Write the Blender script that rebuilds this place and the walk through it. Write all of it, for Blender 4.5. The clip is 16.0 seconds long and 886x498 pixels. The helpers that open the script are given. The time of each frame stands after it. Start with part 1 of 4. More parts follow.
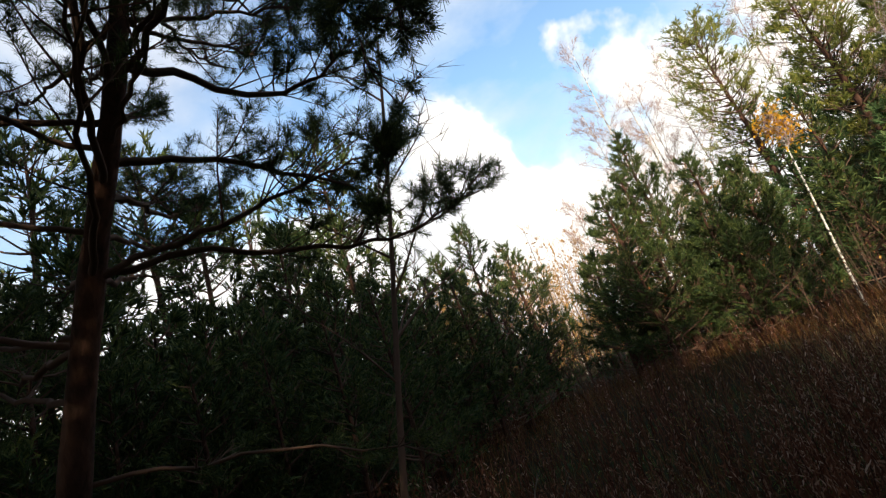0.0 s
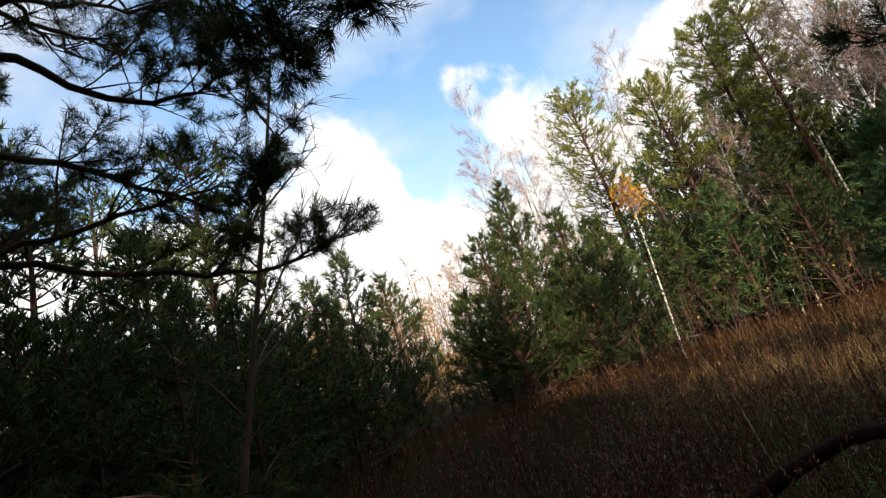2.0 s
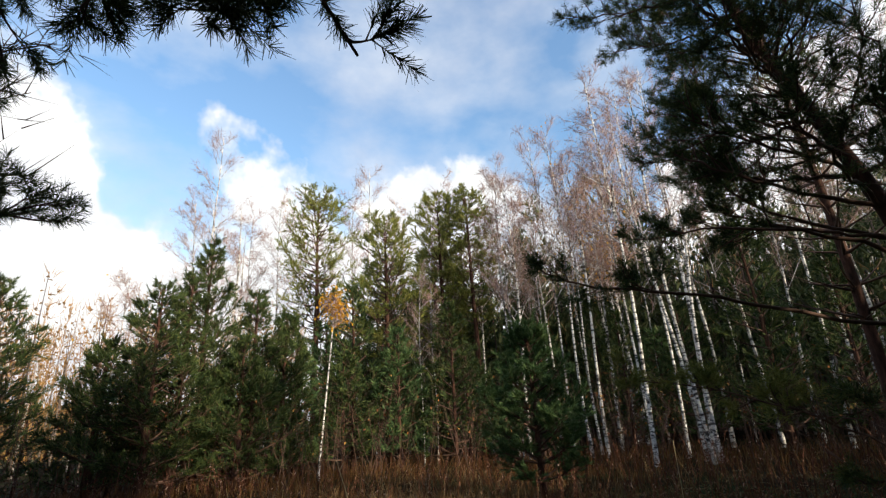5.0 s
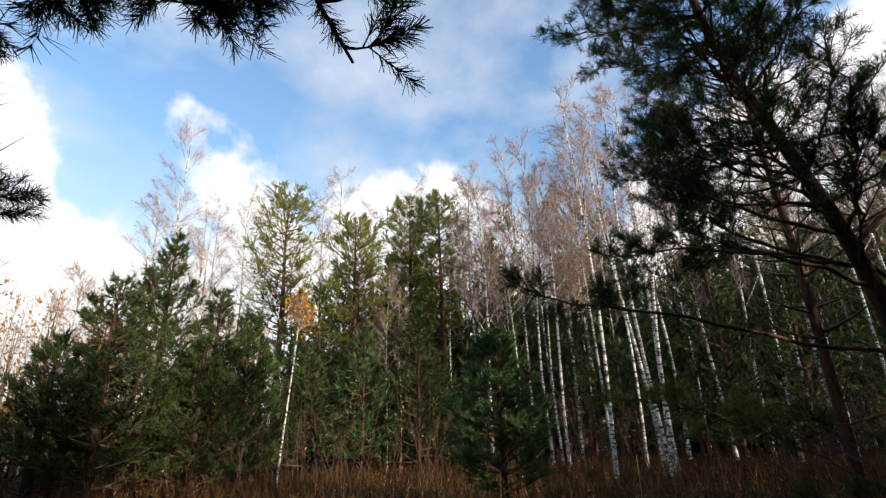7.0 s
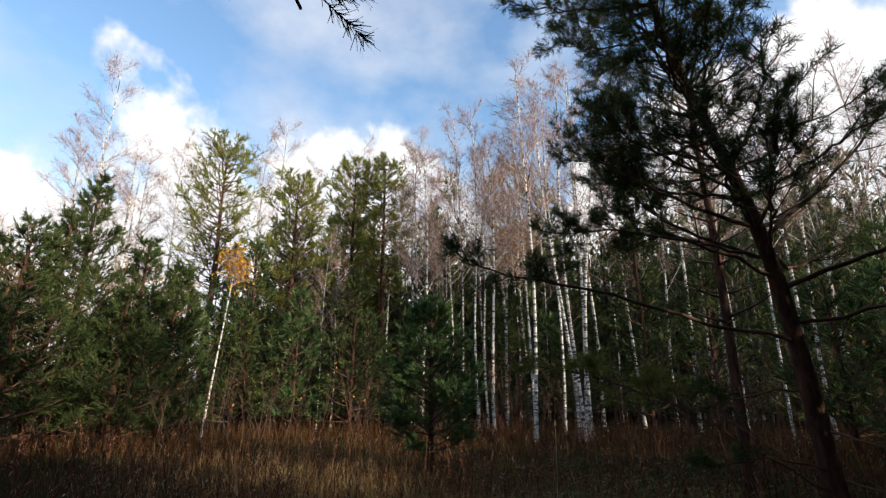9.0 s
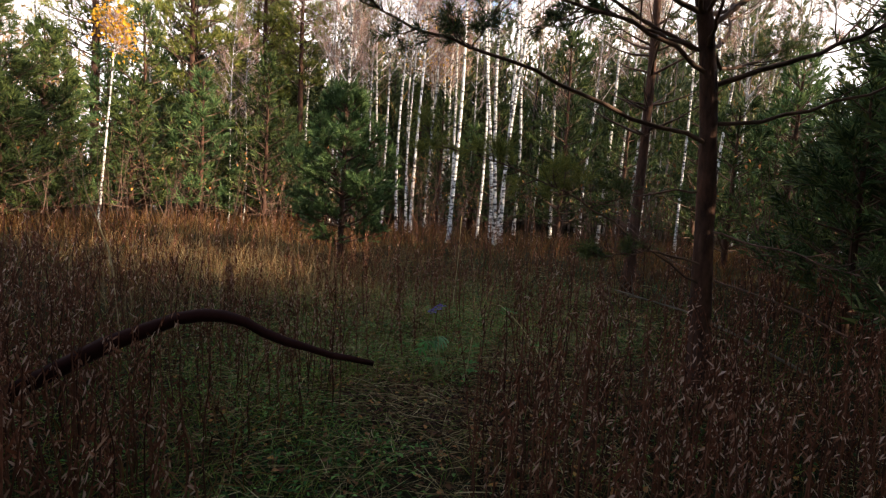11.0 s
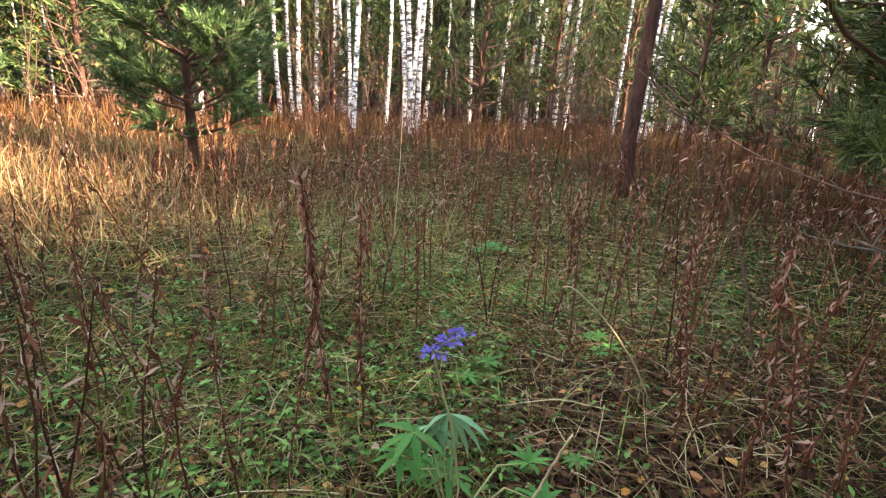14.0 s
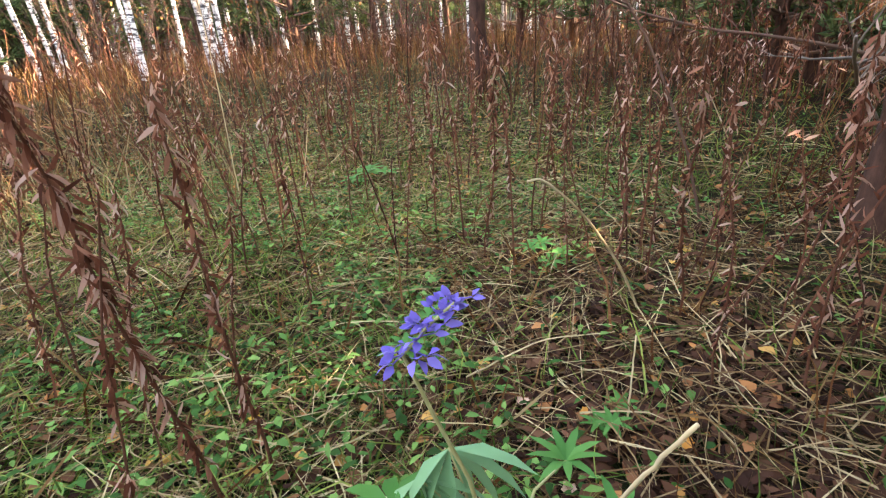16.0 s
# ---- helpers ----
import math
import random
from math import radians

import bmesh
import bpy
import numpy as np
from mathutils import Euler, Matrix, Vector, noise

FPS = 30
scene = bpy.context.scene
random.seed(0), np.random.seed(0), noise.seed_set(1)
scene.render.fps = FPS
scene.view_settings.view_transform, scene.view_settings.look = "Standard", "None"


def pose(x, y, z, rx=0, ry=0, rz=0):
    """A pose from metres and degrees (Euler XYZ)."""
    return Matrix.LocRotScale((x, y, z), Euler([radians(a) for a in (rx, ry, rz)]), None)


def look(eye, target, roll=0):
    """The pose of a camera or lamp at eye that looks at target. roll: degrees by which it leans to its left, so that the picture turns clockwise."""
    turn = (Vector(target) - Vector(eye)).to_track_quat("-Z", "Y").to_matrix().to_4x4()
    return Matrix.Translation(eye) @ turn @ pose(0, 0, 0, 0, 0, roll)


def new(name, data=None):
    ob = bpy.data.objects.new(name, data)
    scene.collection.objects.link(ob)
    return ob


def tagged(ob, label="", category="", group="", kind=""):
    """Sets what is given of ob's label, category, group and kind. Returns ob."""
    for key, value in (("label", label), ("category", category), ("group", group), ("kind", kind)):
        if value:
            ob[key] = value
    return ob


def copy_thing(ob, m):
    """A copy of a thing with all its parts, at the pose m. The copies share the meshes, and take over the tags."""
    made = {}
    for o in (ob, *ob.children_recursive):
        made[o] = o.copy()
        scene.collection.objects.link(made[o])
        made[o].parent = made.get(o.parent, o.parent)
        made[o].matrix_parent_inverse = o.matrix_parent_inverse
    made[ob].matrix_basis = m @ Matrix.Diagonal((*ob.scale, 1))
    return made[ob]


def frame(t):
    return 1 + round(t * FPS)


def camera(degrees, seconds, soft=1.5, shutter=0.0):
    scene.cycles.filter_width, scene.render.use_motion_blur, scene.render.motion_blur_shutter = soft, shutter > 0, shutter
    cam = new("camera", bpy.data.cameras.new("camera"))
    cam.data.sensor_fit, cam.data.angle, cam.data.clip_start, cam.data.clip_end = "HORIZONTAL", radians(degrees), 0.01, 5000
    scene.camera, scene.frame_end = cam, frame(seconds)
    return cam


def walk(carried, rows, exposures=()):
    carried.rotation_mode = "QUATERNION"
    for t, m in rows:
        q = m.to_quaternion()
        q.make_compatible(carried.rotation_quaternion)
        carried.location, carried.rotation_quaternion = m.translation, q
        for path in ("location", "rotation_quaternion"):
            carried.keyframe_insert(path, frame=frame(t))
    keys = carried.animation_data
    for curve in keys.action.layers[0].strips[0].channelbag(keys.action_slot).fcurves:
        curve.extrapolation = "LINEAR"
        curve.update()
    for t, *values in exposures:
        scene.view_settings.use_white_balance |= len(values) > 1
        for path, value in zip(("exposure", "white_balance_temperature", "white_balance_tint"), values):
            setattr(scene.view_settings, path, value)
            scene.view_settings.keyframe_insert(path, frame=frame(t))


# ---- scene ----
cam = camera(83.5, 16.0, soft=1.3)
PATH = [
    (0.0, 0.107, 0.055, 1.366, 107.76, 19.24, 11.14),
    (0.5, 0.152, 0.003, 1.354, 108.00, 18.44, 6.97),
    (1.0, 0.188, -0.029, 1.384, 107.31, 17.43, 2.45),
    (1.5, 0.213, -0.034, 1.398, 105.59, 17.81, -1.29),
    (2.0, 0.188, 0.001, 1.426, 106.01, 17.61, -4.45),
    (2.5, 0.107, 0.071, 1.467, 107.01, 14.09, -15.15),
    (3.0, 0.054, 0.040, 1.436, 107.89, 8.98, -25.94),
    (3.5, 0.039, 0.016, 1.423, 108.57, 6.03, -33.59),
    (4.0, 0.051, 0.021, 1.423, 109.08, 4.55, -38.27),
    (6.5, 0.035, 0.131, 1.506, 109.94, 2.75, -47.09),
    (7.0, 0.034, 0.128, 1.506, 110.00, 2.29, -47.80),
    (7.5, 0.036, 0.134, 1.502, 109.24, 2.15, -48.28),
    (8.0, 0.031, 0.132, 1.491, 107.89, 1.44, -49.73),
    (8.5, 0.037, 0.128, 1.498, 106.67, 1.20, -52.64),
    (9.0, 0.031, 0.104, 1.489, 106.04, 0.27, -55.27),
    (9.5, 0.062, 0.087, 1.433, 100.80, -0.95, -58.38),
    (10.0, 0.203, 0.019, 1.333, 94.65, -2.72, -61.70),
    (10.2, 0.277, 0.000, 1.302, 92.54, -2.29, -62.02),
    (12.3, 1.514, 0.836, 1.263, 77.39, -6.50, -64.34),
    (12.5, 1.794, 0.949, 1.199, 79.24, -5.50, -63.80),
    (13.0, 2.101, 1.105, 1.179, 77.55, -3.80, -67.48),
    (13.5, 2.375, 1.356, 1.145, 72.60, -4.60, -71.70),
    (14.0, 2.656, 1.496, 1.074, 72.85, -3.20, -76.02),
    (14.5, 2.939, 1.581, 0.921, 69.51, -1.80, -80.93),
    (15.0, 3.095, 1.639, 0.872, 67.12, 0.78, -81.70),
    (15.5, 3.164, 1.698, 0.850, 65.12, 2.69, -89.13),
    (16.0, 3.214, 1.714, 0.832, 65.17, 4.32, -95.94),
]
EXPOSURES = [(0.0, 0.80, 7000, 9), (2.0, 0.75, 6900, 9), (3.5, 0.60, 6700, 9), (9.0, 0.60, 6600, 10), (10.2, 0.95, 7000, 13), (12.3, 2.80, 7600, 19), (13.5, 3.40, 7600, 19), (14.5, 3.80, 7750, 20), (15.5, 3.92, 7800, 20), (16.0, 4.0, 7700, 20)]
walk(cam, [(t, pose(x, y, z, a, b, c)) for t, x, y, z, a, b, c in PATH], EXPOSURES)

world = bpy.data.worlds.new("sky")
scene.world = world
world.use_nodes = True
SUN_YAW, SUN_EL = -174.0, 21.0


def build_sky():
    nt = world.node_tree
    nt.nodes.clear()
    N, L = nt.nodes.new, nt.links.new
    out, bg = N("ShaderNodeOutputWorld"), N("ShaderNodeBackground")
    sky = N("ShaderNodeTexSky")
    sky.sky_type, sky.sun_disc = "NISHITA", False
    sky.sun_elevation, sky.sun_rotation = radians(SUN_EL), radians(-SUN_YAW)
    sky.air_density, sky.dust_density, sky.ozone_density = 1.6, 0.5, 3.0
    co = N("ShaderNodeTexCoord")
    sep = N("ShaderNodeSeparateXYZ")
    L(co.outputs["Generated"], sep.inputs[0])

    def math_node(op, a, b=None, c=None, clamp=False):
        n = N("ShaderNodeMath")
        n.operation, n.use_clamp = op, clamp
        for i, v in enumerate((a, b, c)):
            if v is None:
                continue
            if isinstance(v, (int, float)):
                n.inputs[i].default_value = v
            else:
                L(v, n.inputs[i])
        return n.outputs[0]

    def noise_node(scale, detail, rough, zscale, offset):
        m = N("ShaderNodeMapping")
        m.inputs["Scale"].default_value = (1, 1, zscale)
        m.inputs["Location"].default_value = offset
        L(co.outputs["Generated"], m.inputs[0])
        n = N("ShaderNodeTexNoise")
        n.inputs["Scale"].default_value, n.inputs["Detail"].default_value, n.inputs["Roughness"].default_value = scale, detail, rough
        L(m.outputs[0], n.inputs["Vector"])
        return n.outputs["Fac"]

    z = sep.outputs["Z"]
    # heaped clouds standing along the horizon
    billow = noise_node(3.1, 6, 0.52, 0.9, (0.42, 1.3, 0.1))
    height = math_node("MULTIPLY_ADD", billow, 1.15, -0.12)
    heap = math_node("MULTIPLY", math_node("SUBTRACT", height, z), 16.0, clamp=True)
    # thin high cloud
    veil = noise_node(2.4, 6, 0.55, 1.8, (3.1, 0.35, 2.2))
    veil = math_node("MULTIPLY", math_node("SUBTRACT", veil, 0.42), 4.5, clamp=True)
    veil = math_node("MULTIPLY", veil, 0.72)
    cover = math_node("MAXIMUM", heap, veil)
    shade = noise_node(6.0, 5, 0.6, 1.0, (7.0, 2.0, 0.0))
    tone = N("ShaderNodeMixRGB")
    tone.inputs[1].default_value, tone.inputs[2].default_value = (0.66, 0.70, 0.80, 1), (1.0, 1.0, 1.0, 1)
    L(math_node("MULTIPLY_ADD", shade, 2.2, -0.55, clamp=True), tone.inputs[0])
    bright = N("ShaderNodeMixRGB")
    bright.blend_type = "MULTIPLY"
    bright.inputs[0].default_value = 1.0
    L(tone.outputs[0], bright.inputs[1])
    lift = N("ShaderNodeMixRGB")
    lift.inputs[1].default_value, lift.inputs[2].default_value = (6.4, 6.7, 7.2, 1), (8.6, 8.6, 8.5, 1)
    L(heap, lift.inputs[0])
    L(lift.outputs[0], bright.inputs[2])
    mix = N("ShaderNodeMixRGB")
    L(cover, mix.inputs[0])
    clear = N("ShaderNodeMixRGB")
    clear.blend_type = "MULTIPLY"
    clear.inputs[0].default_value, clear.inputs[2].default_value = 1.0, (1.5, 1.65, 1.85, 1)
    L(sky.outputs[0], clear.inputs[1])
    L(clear.outputs[0], mix.inputs[1])
    L(bright.outputs[0], mix.inputs[2])
    L(mix.outputs[0], bg.inputs[0])
    bg.inputs[1].default_value = 0.1
    L(bg.outputs[0], out.inputs[0])


build_sky()
sun = new("sun", bpy.data.lights.new("sun", "SUN"))
sun.data.energy, sun.data.angle, sun.data.color = 5.0, radians(0.6), (1.0, 0.88, 0.70)
sun_way = Vector((-math.sin(radians(SUN_YAW)) * math.cos(radians(SUN_EL)), math.cos(radians(SUN_YAW)) * math.cos(radians(SUN_EL)), math.sin(radians(SUN_EL))))
sun.matrix_world = look(tuple(sun_way * 60), (0, 0, 0))


# ---- materials ----
def material(name):
    m = bpy.data.materials.new(name)
    m.use_nodes = True
    nt = m.node_tree
    return m, nt, nt.nodes["Principled BSDF"]


def ramp(nt, fac, stops):
    r = nt.nodes.new("ShaderNodeValToRGB")
    els = r.color_ramp.elements
    for i, (p, c) in enumerate(stops):
        e = els[i] if i < 2 else els.new(p)
        e.position, e.color = p, (*c, 1)
    nt.links.new(fac, r.inputs[0])
    return r.outputs[0]


def tex(nt, scale, detail=5, rough=0.6, stretch=(1, 1, 1)):
    co = nt.nodes.new("ShaderNodeTexCoord")
    mp = nt.nodes.new("ShaderNodeMapping")
    mp.inputs["Scale"].default_value = stretch
    nt.links.new(co.outputs["Object"], mp.inputs[0])
    n = nt.nodes.new("ShaderNodeTexNoise")
    n.inputs["Scale"].default_value, n.inputs["Detail"].default_value, n.inputs["Roughness"].default_value = scale, detail, rough
    nt.links.new(mp.outputs[0], n.inputs["Vector"])
    return n.outputs["Fac"]


def bump(nt, bsdf, fac, strength, distance):
    b = nt.nodes.new("ShaderNodeBump")
    b.inputs["Strength"].default_value, b.inputs["Distance"].default_value = strength, distance
    nt.links.new(fac, b.inputs["Height"])
    nt.links.new(b.outputs[0], bsdf.inputs["Normal"])


def mixc(nt, fac, a, b):
    n = nt.nodes.new("ShaderNodeMixRGB")
    nt.links.new(fac, n.inputs[0])
    for s, v in ((1, a), (2, b)):
        if isinstance(v, tuple):
            n.inputs[s].default_value = (*v, 1)
        else:
            nt.links.new(v, n.inputs[s])
    return n.outputs[0]


def bark_pine():
    m, nt, b = material("pine_bark")
    f = tex(nt, 14, 6, 0.65, (1, 1, 0.35))
    g = tex(nt, 3, 3, 0.5, (1, 1, 0.5))
    c1 = ramp(nt, f, [(0.3, (0.012, 0.008, 0.007)), (0.7, (0.08, 0.048, 0.038))])
    c2 = ramp(nt, f, [(0.3, (0.022, 0.010, 0.007)), (0.7, (0.14, 0.058, 0.032))])
    nt.links.new(mixc(nt, g, c1, c2), b.inputs["Base Color"])
    b.inputs["Roughness"].default_value = 0.9
    b.inputs["Specular IOR Level"].default_value = 0.15
    bump(nt, b, f, 0.8, 0.02)
    return m


def bark_birch():
    m, nt, b = material("birch_bark")
    f = tex(nt, 3.2, 5, 0.75, (1.3, 1.3, 4.5))
    g = tex(nt, 1.3, 3, 0.5, (2, 2, 1))
    h = tex(nt, 30, 3, 0.6)
    white = mixc(nt, h, (0.50, 0.46, 0.41), (0.80, 0.77, 0.72))
    marks = ramp(nt, f, [(0.455, (1, 1, 1)), (0.515, (0, 0, 0))])
    big = ramp(nt, g, [(0.30, (1, 1, 1)), (0.38, (0, 0, 0))])
    c = mixc(nt, marks, white, (0.035, 0.03, 0.028))
    c = mixc(nt, big, c, (0.06, 0.05, 0.045))
    nt.links.new(c, b.inputs["Base Color"])
    b.inputs["Roughness"].default_value = 0.75
    bump(nt, b, f, 0.4, 0.01)
    return m


def leafy(name, stops, rough=0.6, through_light=0.25, patch=0.6):
    """Thin plant matter: a colour of its own for each leaf, with larger patches."""
    m, nt, b = material(name)
    geo = nt.nodes.new("ShaderNodeNewGeometry")
    big = tex(nt, patch, 3, 0.5)
    add = nt.nodes.new("ShaderNodeMath")
    add.operation = "MULTIPLY_ADD"
    add.inputs[1].default_value = 0.62
    nt.links.new(geo.outputs["Random Per Island"], add.inputs[0])
    sc = nt.nodes.new("ShaderNodeMath")
    sc.operation = "MULTIPLY"
    sc.inputs[1].default_value = 0.42
    nt.links.new(big, sc.inputs[0])
    nt.links.new(sc.outputs[0], add.inputs[2])
    c = ramp(nt, add.outputs[0], stops)
    nt.links.new(c, b.inputs["Base Color"])
    b.inputs["Roughness"].default_value = rough
    b.inputs["Specular IOR Level"].default_value = 0.08
    if through_light > 0:
        tr = nt.nodes.new("ShaderNodeBsdfTranslucent")
        nt.links.new(c, tr.inputs[0])
        mx = nt.nodes.new("ShaderNodeMixShader")
        mx.inputs[0].default_value = through_light
        nt.links.new(b.outputs[0], mx.inputs[1])
        nt.links.new(tr.outputs[0], mx.inputs[2])
        nt.links.new(mx.outputs[0], nt.nodes["Material Output"].inputs[0])
    return m


def ground_material():
    m, nt, b = material("meadow_soil")
    f = tex(nt, 22, 6, 0.7)
    g = tex(nt, 0.9, 4, 0.6)
    h = tex(nt, 90, 3, 0.6)
    brown = ramp(nt, f, [(0.3, (0.007, 0.004, 0.003)), (0.7, (0.034, 0.019, 0.010))])
    green = ramp(nt, f, [(0.3, (0.007, 0.010, 0.004)), (0.7, (0.024, 0.034, 0.010))])
    patch = ramp(nt, g, [(0.42, (0, 0, 0)), (0.62, (1, 1, 1))])
    nt.links.new(mixc(nt, patch, brown, green), b.inputs["Base Color"])
    b.inputs["Roughness"].default_value = 0.95
    b.inputs["Specular IOR Level"].default_value = 0.05
    bump(nt, b, h, 0.7, 0.02)
    return m


def forest_rim():
    m, nt, b = material("distant_forest")
    f = tex(nt, 1.4, 6, 0.7, (1, 1, 0.35))
    c = ramp(nt, f, [(0.32, (0.022, 0.028, 0.016)), (0.55, (0.08, 0.078, 0.046)), (0.75, (0.24, 0.18, 0.12))])
    nt.links.new(c, b.inputs["Base Color"])
    b.inputs["Roughness"].default_value = 1.0
    return m


FAR_BARK = leafy("far_bark", [(0.25, (0.05, 0.035, 0.028)), (0.6, (0.16, 0.12, 0.10)), (0.9, (0.55, 0.50, 0.45))], 0.85, 0)
FOREST_RIM = forest_rim()
PINE_BARK, BIRCH_BARK, SOIL = bark_pine(), bark_birch(), ground_material()
TWIG = leafy("bare_twig", [(0.1, (0.05, 0.032, 0.024)), (0.9, (0.15, 0.09, 0.065))], 0.8, 0)
GREY_TWIG = leafy("grey_dead_twig", [(0.1, (0.10, 0.085, 0.07)), (0.9, (0.26, 0.23, 0.20))], 0.85, 0)
BIRCH_TWIG = leafy("birch_twig", [(0.1, (0.20, 0.115, 0.095)), (0.6, (0.36, 0.23, 0.195)), (0.95, (0.52, 0.38, 0.31))], 0.7, 0.15)
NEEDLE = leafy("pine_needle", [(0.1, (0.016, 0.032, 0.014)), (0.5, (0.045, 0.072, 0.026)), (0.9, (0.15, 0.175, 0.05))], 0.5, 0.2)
# Yellower copy of the pine needles, with sunlight put into its colour.
NEEDLE_SUN = leafy("sunlit_pine_needle", [(0.1, (0.08, 0.105, 0.022)), (0.5, (0.18, 0.20, 0.05)), (0.9, (0.34, 0.32, 0.085))], 0.5, 0.25)
# Paler copy of the needles: sun and haze on distant pines, in the colour.
NEEDLE_HAZED = leafy("hazed_far_pine_needle", [(0.1, (0.035, 0.055, 0.028)), (0.5, (0.10, 0.13, 0.06)), (0.9, (0.26, 0.27, 0.12))], 0.5, 0.3)
NEEDLE_YOUNG = leafy("young_pine_needle", [(0.1, (0.028, 0.060, 0.024)), (0.5, (0.075, 0.135, 0.050)), (0.9, (0.19, 0.26, 0.10))], 0.5, 0.25)
YELLOW_LEAF = leafy("yellow_birch_leaf", [(0.1, (0.58, 0.27, 0.03)), (0.9, (0.85, 0.50, 0.06))], 0.6, 0.35)
TAN_LEAF = leafy("tan_far_leaf", [(0.1, (0.26, 0.15, 0.075)), (0.6, (0.42, 0.24, 0.09)), (0.95, (0.58, 0.34, 0.10))], 0.7, 0.3, 0.2)
DEAD_STEM = leafy("dead_stem", [(0.1, (0.020, 0.007, 0.005)), (0.9, (0.16, 0.068, 0.040))], 0.85, 0)
DEAD_LEAF = leafy("shrivelled_leaf", [(0.1, (0.030, 0.010, 0.007)), (0.45, (0.14, 0.050, 0.028)), (0.65, (0.26, 0.12, 0.075)), (0.88, (0.58, 0.42, 0.34))], 0.8, 0.25)
DRY_GRASS = leafy("dry_grass", [(0.1, (0.030, 0.009, 0.004)), (0.45, (0.095, 0.036, 0.011)), (0.8, (0.21, 0.125, 0.050)), (0.97, (0.44, 0.34, 0.19))], 0.7, 0.3)
# Dry grass lightened in colour for the patch where the sun falls.
SUNLIT_GRASS = leafy("sunlit_grass", [(0.1, (0.075, 0.028, 0.011)), (0.5, (0.19, 0.110, 0.050)), (0.95, (0.44, 0.34, 0.19))], 0.7, 0.35)
LITTER = leafy("dark_litter", [(0.1, (0.009, 0.004, 0.003)), (0.6, (0.048, 0.020, 0.011)), (0.95, (0.18, 0.085, 0.045))], 0.75, 0.1)
LYING_STRAW = leafy("flattened_straw", [(0.1, (0.03, 0.014, 0.007)), (0.5, (0.17, 0.105, 0.045)), (0.95, (0.60, 0.50, 0.28))], 0.65, 0.2)
STRAW = leafy("pale_straw", [(0.1, (0.36, 0.27, 0.14)), (0.95, (0.66, 0.55, 0.33))], 0.6, 0.15)
GREEN_GRASS = leafy("green_grass", [(0.1, (0.014, 0.036, 0.006)), (0.5, (0.075, 0.145, 0.022)), (0.95, (0.32, 0.36, 0.09))], 0.5, 0.35)
HERB = leafy("green_herb_leaf", [(0.1, (0.006, 0.024, 0.005)), (0.5, (0.036, 0.115, 0.020)), (0.95, (0.20, 0.36, 0.09))], 0.45, 0.3)
FALLEN = leafy("fallen_leaf", [(0.1, (0.10, 0.045, 0.025)), (0.45, (0.24, 0.105, 0.045)), (0.7, (0.42, 0.18, 0.06)), (0.95, (0.62, 0.42, 0.10))], 0.6, 0.2)
LUPIN_LEAF = leafy("lupin_leaf", [(0.1, (0.03, 0.13, 0.026)), (0.9, (0.08, 0.22, 0.05))], 0.45, 0.3)
LUPIN_PALE = leafy("lupin_leaf_underside", [(0.1, (0.085, 0.21, 0.095)), (0.9, (0.17, 0.32, 0.155))], 0.6, 0.2)
LUPIN_STALK = leafy("lupin_stalk", [(0.1, (0.20, 0.22, 0.09)), (0.9, (0.34, 0.33, 0.15))], 0.6, 0)
# Near-black brown bark of the thick bare branch.
DARK_BARK = leafy("dark_brown_bark", [(0.1, (0.008, 0.003, 0.003)), (0.9, (0.034, 0.010, 0.008))], 0.85, 0, 26)
PETAL = leafy("violet_petal", [(0.1, (0.075, 0.055, 0.26)), (0.6, (0.16, 0.125, 0.44)), (0.95, (0.36, 0.31, 0.64))], 0.5, 0.3)


# ---- mesh helpers ----
class Mesh:
    """Gathers triangles and quads in arrays."""

    def __init__(self):
        self.v, self.t, self.q, self.n = [], [], [], 0

    def add(self, verts, tris=None, quads=None):
        verts = np.asarray(verts, float).reshape(-1, 3)
        if tris is not None and len(tris):
            self.t.append(np.asarray(tris, int).reshape(-1, 3) + self.n)
        if quads is not None and len(quads):
            self.q.append(np.asarray(quads, int).reshape(-1, 4) + self.n)
        self.v.append(verts)
        self.n += len(verts)

    def data(self, name, mat, smooth=False):
        me = bpy.data.meshes.new(name)
        v = np.concatenate(self.v) if self.v else np.zeros((0, 3))
        t = np.concatenate(self.t) if self.t else np.zeros((0, 3), int)
        q = np.concatenate(self.q) if self.q else np.zeros((0, 4), int)
        me.vertices.add(len(v))
        me.vertices.foreach_set("co", v.astype(np.float32).ravel())
        loops = np.concatenate([t.ravel(), q.ravel()]).astype(np.int32)
        me.loops.add(len(loops))
        me.loops.foreach_set("vertex_index", loops)
        me.polygons.add(len(t) + len(q))
        start = np.concatenate([np.arange(len(t)) * 3, len(t) * 3 + np.arange(len(q)) * 4]).astype(np.int32)
        me.polygons.foreach_set("loop_start", start)
        if smooth:
            me.polygons.foreach_set("use_smooth", np.ones(len(t) + len(q), bool))
        me.update(calc_edges=True)
        me.materials.append(mat)
        return me


def unit(a):
    return a / np.maximum(np.linalg.norm(a, axis=-1, keepdims=True), 1e-9)


